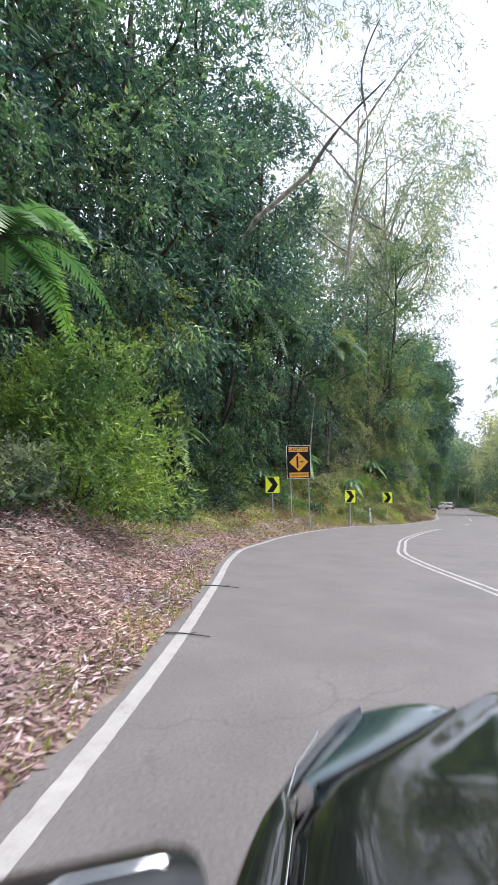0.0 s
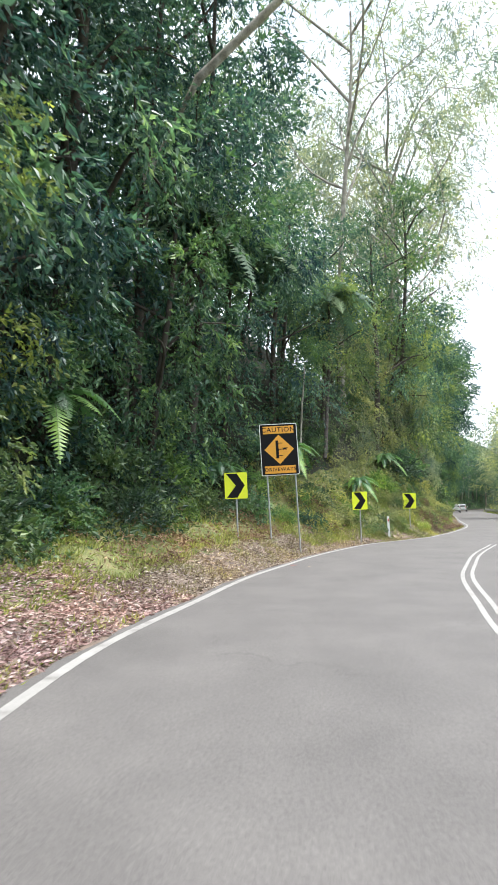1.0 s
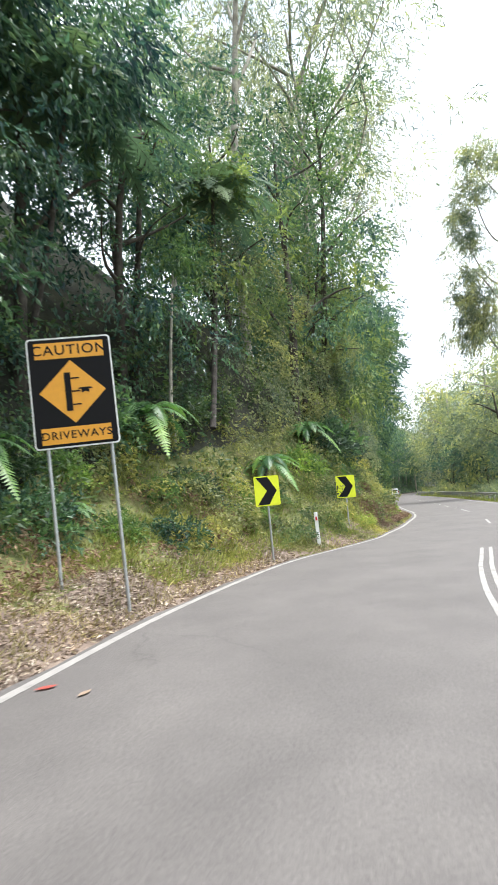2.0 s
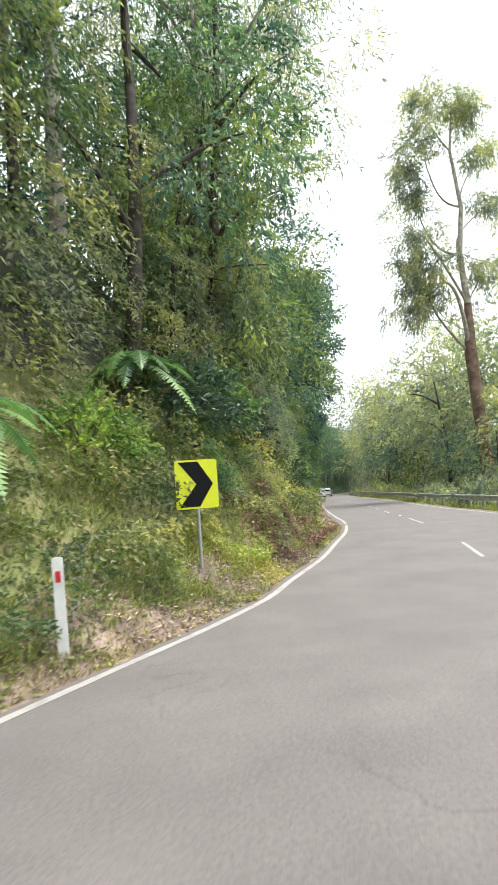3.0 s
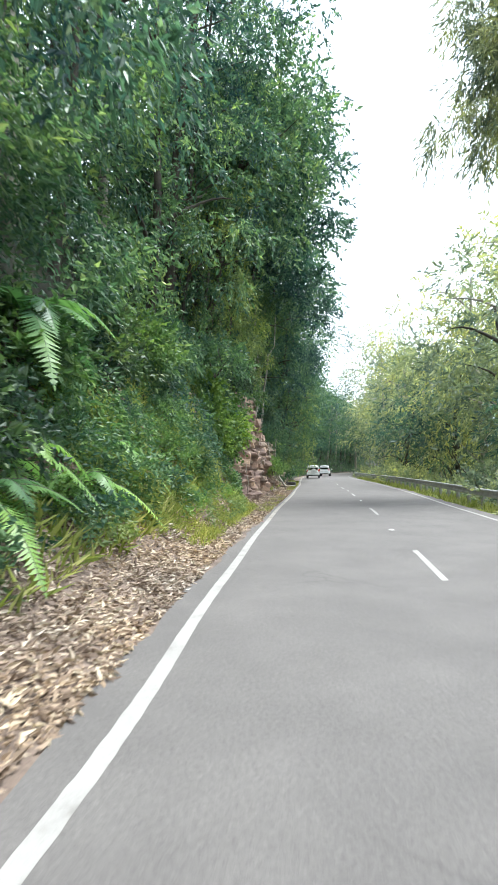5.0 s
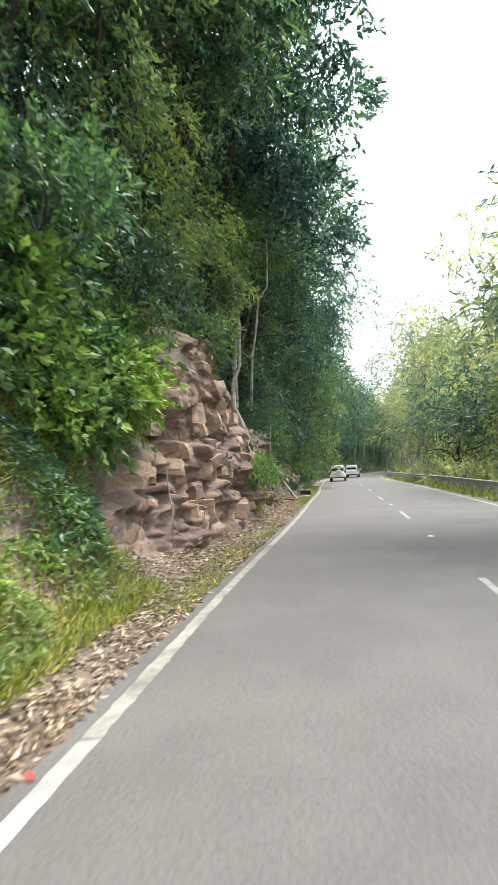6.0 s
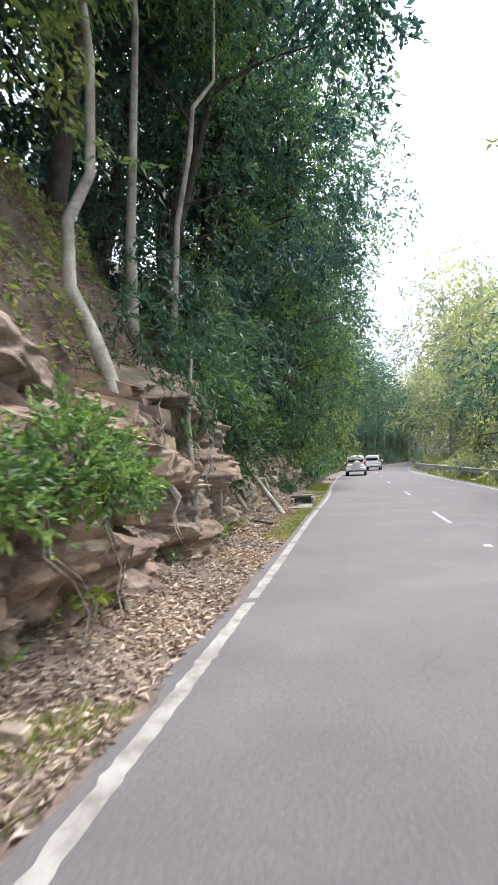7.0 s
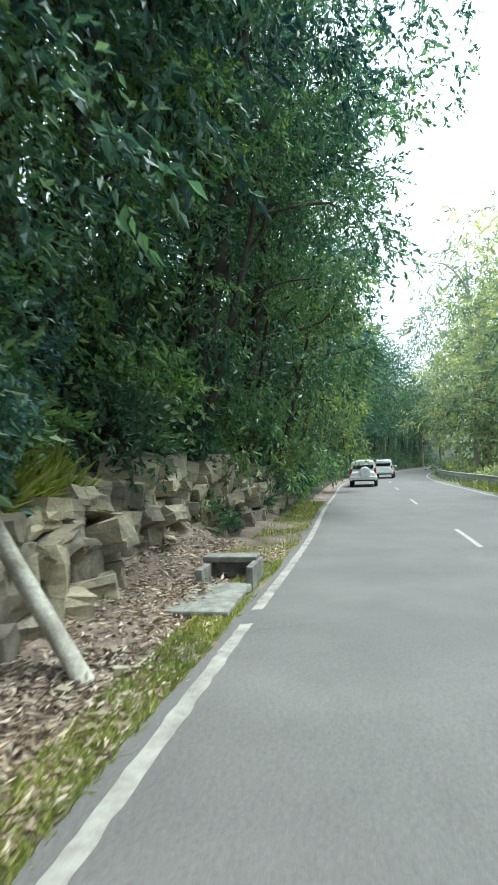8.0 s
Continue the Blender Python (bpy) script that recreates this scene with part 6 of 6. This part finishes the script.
def white_wagon(where, turn, spare, label):
    root = tagged(new("car"), label, "car", "white cars ahead")
    root.matrix_world = Matrix.Translation(where) @ pose(0, 0, 0, 0, 0, turn)
    body = [ring(-2.36, 0.80, 0.48, 0.98, 0.95), ring(-2.30, 0.90, 0.42, 1.08, 0.96), ring(-1.9, 0.94, 0.38, 1.12, 0.96), ring(0.9, 0.94, 0.36, 1.12, 0.96), ring(1.6, 0.93, 0.38, 1.06, 0.95), ring(2.25, 0.86, 0.42, 0.95, 0.94), ring(2.4, 0.74, 0.48, 0.85, 0.94)]
    b = part("body", hull(body, WHITE_PAINT, "body"), WHITE_PAINT, root, "white painted body")
    cab = [ring(-2.26, 0.84, 0.95, 1.72, 0.86, 0.42), ring(-2.05, 0.88, 0.95, 1.82, 0.84, 0.42), ring(-0.3, 0.88, 0.95, 1.86, 0.84, 0.42), ring(0.45, 0.86, 0.95, 1.80, 0.82, 0.42), ring(1.15, 0.80, 0.95, 1.15, 0.9, 0.42)]
    part("cabin", hull(cab, WHITE_PAINT, "cabin"), WHITE_PAINT, root)
    part("rear_window", prism(rounded(1.34, 0.46, 0.08), 0.03, m=Matrix.Translation((0, -2.25, 1.44)) @ pose(0, 0, 0, -9, 0, 0)), DARK_GLASS, root, "dark tinted rear window")
    for s in (-1, 1):
        part("side_window", prism(rounded(2.3, 0.42, 0.08), 0.03, m=Matrix.Translation((s * 0.81, -0.75, 1.45)) @ pose(0, 0, 0, 0, s * 9, 90)), DARK_GLASS, root, "dark side window")
        part("tail_lamp", box((0.15, 0.10, 0.46), (s * 0.80, -2.27, 1.02), 0.03), TAIL_RED, root, "red tail lamp")
        part("mirror", box((0.2, 0.1, 0.16), (s * 1.03, 0.75, 1.16), 0.03), WHITE_PAINT, root)
        part("roof_rail", rod(0.02, 0.02, (s * 0.66, -1.9, 1.87), (s * 0.66, 0.1, 1.88), 8), STEEL, root, "grey roof rail")
        for y in (-1.42, 1.42):
            wheel(root, s * 0.82, y, 0.38, s)
    part("stop_lamp", box((0.34, 0.04, 0.04), (0, -2.22, 1.74), 0.01), TAIL_RED, root, "high red stop lamp")
    part("bumper", box((1.76, 0.22, 0.30), (0, -2.36, 0.58), 0.06), WHITE_PAINT, root)
    part("bumper_step", box((1.5, 0.10, 0.10), (0, -2.44, 0.45), 0.02), RUBBER, root, "black bumper underside")
    part("number_plate", box((0.37, 0.015, 0.13), (-0.5 if spare else 0, -2.43, 0.86 if spare else 0.78), 0.005), YELLOW if False else WHITE, root, "plain number plate")
    if spare:
        bm = rod(0.37, 0.35, (0.12, -2.30, 1.02), (0.12, -2.56, 1.02), 32)
        bmesh.ops.bevel(bm, geom=[e for e in bm.edges if e.calc_face_angle(0) > 1.0], offset=0.05, segments=3, affect="EDGES")
        c = part("spare_wheel_cover", bm, WHITE_PAINT, root, "round white spare wheel cover")
        part("badge", box((0.18, 0.01, 0.05), (0.12, -2.565, 1.02), 0.004), STEEL, c, "small plain badge")


lane = lambda y, u: (float(edge_x(y)) - u, y, 0.0)
white_wagon(lane(124.5, -1.75), -19, True, "white four-wheel-drive wagon with a spare wheel on its tail")
white_wagon(lane(140.0, -3.0), -24, False, "white wagon further along the lane, tail lamps red")


def panel(rows, name, parent, mat, label=""):
    """A smooth sheet through rows of points, with its mirror image taken for the other side by the caller."""
    n = len(rows[0])
    v = [q for r in rows for q in r]
    f = [(i * n + j, i * n + j + 1, (i + 1) * n + j + 1, (i + 1) * n + j) for i in range(len(rows) - 1) for j in range(n - 1)]
    return part(name, tri_mesh(name, v, f, mat, True), None, parent, label)


def dark_wagon():
    """The dark four-wheel drive at whose window the walk begins."""
    root = tagged(new("car"), "glossy dark grey four-wheel drive standing in the lane", "car")
    a = radians(-7.6)
    right = Vector((math.cos(a), math.sin(a), 0))
    root.matrix_world = Matrix.Translation(Vector((-0.481, -5.879, 0)) + right * 0.80) @ pose(0, 0, 0, 0, 0, -7.6)
    body = [ring(-2.6, 0.82, 0.5, 0.95, 0.95), ring(-2.45, 0.92, 0.42, 1.06, 0.95), ring(-0.8, 0.95, 0.38, 1.08, 0.96), ring(0.45, 0.95, 0.38, 1.0, 0.97, 0.42), ring(0.6, 0.93, 0.40, 0.90, 0.97, 0.42),
            ring(1.25, 0.90, 0.42, 0.88, 0.96, 0.42), ring(1.7, 0.78, 0.42, 0.86, 0.95, 0.42), ring(2.0, 0.62, 0.42, 0.84, 0.94, 0.45), ring(2.2, 0.42, 0.44, 0.80, 0.93, 0.5), ring(2.3, 0.25, 0.48, 0.74, 0.9, 0.6)]
    part("body", hull(body, DARK_PAINT, "body"), DARK_PAINT, root, "glossy dark painted body")
    cab = [ring(-2.4, 0.66, 0.95, 1.70, 0.86, 0.45), ring(-2.1, 0.70, 0.95, 1.78, 0.84, 0.45), ring(-0.3, 0.72, 0.95, 1.80, 0.82, 0.45), ring(0.0, 0.72, 0.95, 1.72, 0.82, 0.45), ring(0.6, 0.74, 0.95, 1.10, 0.92, 0.45)]
    part("cabin", hull(cab, DARK_GLASS, "cabin"), DARK_GLASS, root, "dark glazed cabin")
    at = np.array([0.5, 0.8, 1.05, 1.25, 1.42, 1.65, 1.9, 2.02, 2.09, 2.13])
    outer = np.array([0.992, 0.992, 0.985, 0.966, 0.924, 0.856, 0.768, 0.66, 0.575, 0.47])
    edge_y = np.array([0.5, 0.8, 1.05, 1.25, 1.42, 1.61, 1.81, 2.0, 2.14, 2.26, 2.33])
    edge_b = np.array([0.862, 0.862, 0.862, 0.858, 0.818, 0.668, 0.516, 0.376, 0.26, 0.15, 0.03])
    crown = lambda y: 0.075 * np.clip((2.45 - y) / 1.0, 0.25, 1)
    # bonnet: a shallow dome with a raised lip round a lower middle, and a ridge along it
    rows = []
    for y in np.linspace(0.5, 2.33, 30):
        b, row = float(np.interp(y, edge_y, edge_b)), []
        for t in np.linspace(-1, 1, 41):
            k = abs(t)
            lip = 0.030 * np.exp(-(((k - 0.86) / 0.10) ** 2)) * np.clip((y - 0.7) / 0.5, 0, 1)
            scoop = 0.055 * np.clip((0.46 - k) / 0.10, 0, 1) * np.clip((1.48 - y) / 0.12, 0, 1)
            drop = 0.03 * np.clip((k - 0.93) / 0.07, 0, 1) ** 2
            row.append((t * b, y, 1.0 + 0.02 * (1 - y) + crown(y) * (1 - k**2.2) + lip + scoop - drop - 0.10 * np.clip((y - 2.15) / 0.18, 0, 1) ** 2))
        rows.append(row)
    lid = panel(rows, "bonnet", root, DARK_PAINT, "glossy dark bonnet with a raised scoop")
    for sx in (-1, 1):
        part("washer_jet", box((0.05, 0.04, 0.015), (sx * 0.55, 0.66, 1.06), 0.005), BLACK, lid)
        wing = []
        for y, o in zip(np.linspace(0.5, 1.95, 16), np.interp(np.linspace(0.5, 1.95, 16), at, outer)):
            i = 0.868 if y < 1.36 else o - 0.042
            i = min(i, o - 0.035)
            prof = ((o - 0.02, 0.42), (o + 0.012, 0.62), (o + 0.012, 0.80), (o + 0.002, 0.90), (o - 0.010, 0.955), (o - 0.024, 0.985), (o - 0.034, 0.998), (i, 1.003), (i - 0.004, 0.96))
            wing.append([(sx * x, y, z) for x, z in prof])
        fender = panel(wing, "wing", root, DARK_PAINT, "dark painted front wing")
        part("shut_line", stem_mesh("shut_line", [(sx * x, y, z) for x, y, z in ((0.866, 0.6, 1.004), (0.866, 0.9, 1.004), (0.864, 1.2, 1.004), (0.858, 1.33, 1.004), (0.885, 1.335, 1.0), (0.872, 1.5, 1.0), (0.82, 1.71, 1.0))], [0.0035] * 7, CHROME, 5), None, fender, "bright panel gap")
        lamp = []
        for y in np.linspace(1.42, 2.13, 14):
            i, o = float(np.interp(y, edge_y, edge_b)) + 0.006, float(np.interp(y, at, outer)) - (0.045 if y < 1.9 else 0.012)
            i = min(i, o - 0.01) if y < 2.0 else max(min(i, o - 0.01), 0.33)
            prof = [(i + (o - i) * t, 0.985 + 0.022 * math.sin(t * math.pi) - 0.012 * t - 0.05 * max(0.0, (y - 2.0) / 0.13) ** 2) for t in np.linspace(0, 1, 9)]
            lamp.append([(sx * i, y, 0.88)] + [(sx * x, y, z) for x, z in prof] + [(sx * (o + 0.004), y, 0.86)])
        lamp.append([(x, 2.15, 0.86) for x, _, _ in lamp[-1]])
        lens = panel(lamp, "headlamp", root, HEADLAMP, "clear blue-grey headlamp lens")
        part("lamp_bezel", stem_mesh("lamp_bezel", [(sx * (float(np.interp(y, edge_y, edge_b)) + 0.003), y, 0.992) for y in np.linspace(1.43, 2.02, 9)], [0.006] * 9, BLACK, 5), None, lens, "thin black lamp surround")
        arm = part("mirror", box((0.36, 0.17, 0.22), (0, 0, 0), 0.065), MIRROR_SHELL, root, "black door mirror")
        arm.matrix_basis = pose(sx * 1.135, 0.83, 1.015, 0, 0, -sx * 30)
        part("mirror_trim", stem_mesh("mirror_trim", [(sx * x, y, z) for x, y, z in ((0.165, -0.03, 0.085), (0.05, 0.0, 0.112), (-0.10, 0.0, 0.112), (-0.15, -0.03, 0.09), (-0.165, -0.05, 0.05))], [0.004] * 5, CHROME, 5), None, arm, "thin chrome trim")
        part("mirror_arm", box((0.14, 0.07, 0.06), (-sx * 0.17, 0.02, -0.06), 0.02), BLACK, arm)
        for y in (-1.45, 1.35):
            wheel(root, sx * 0.80, y, 0.38, sx)
    part("grille", box((0.5, 0.06, 0.2), (0, 2.27, 0.68), 0.02), BLACK, root, "black grille")


dark_wagon()
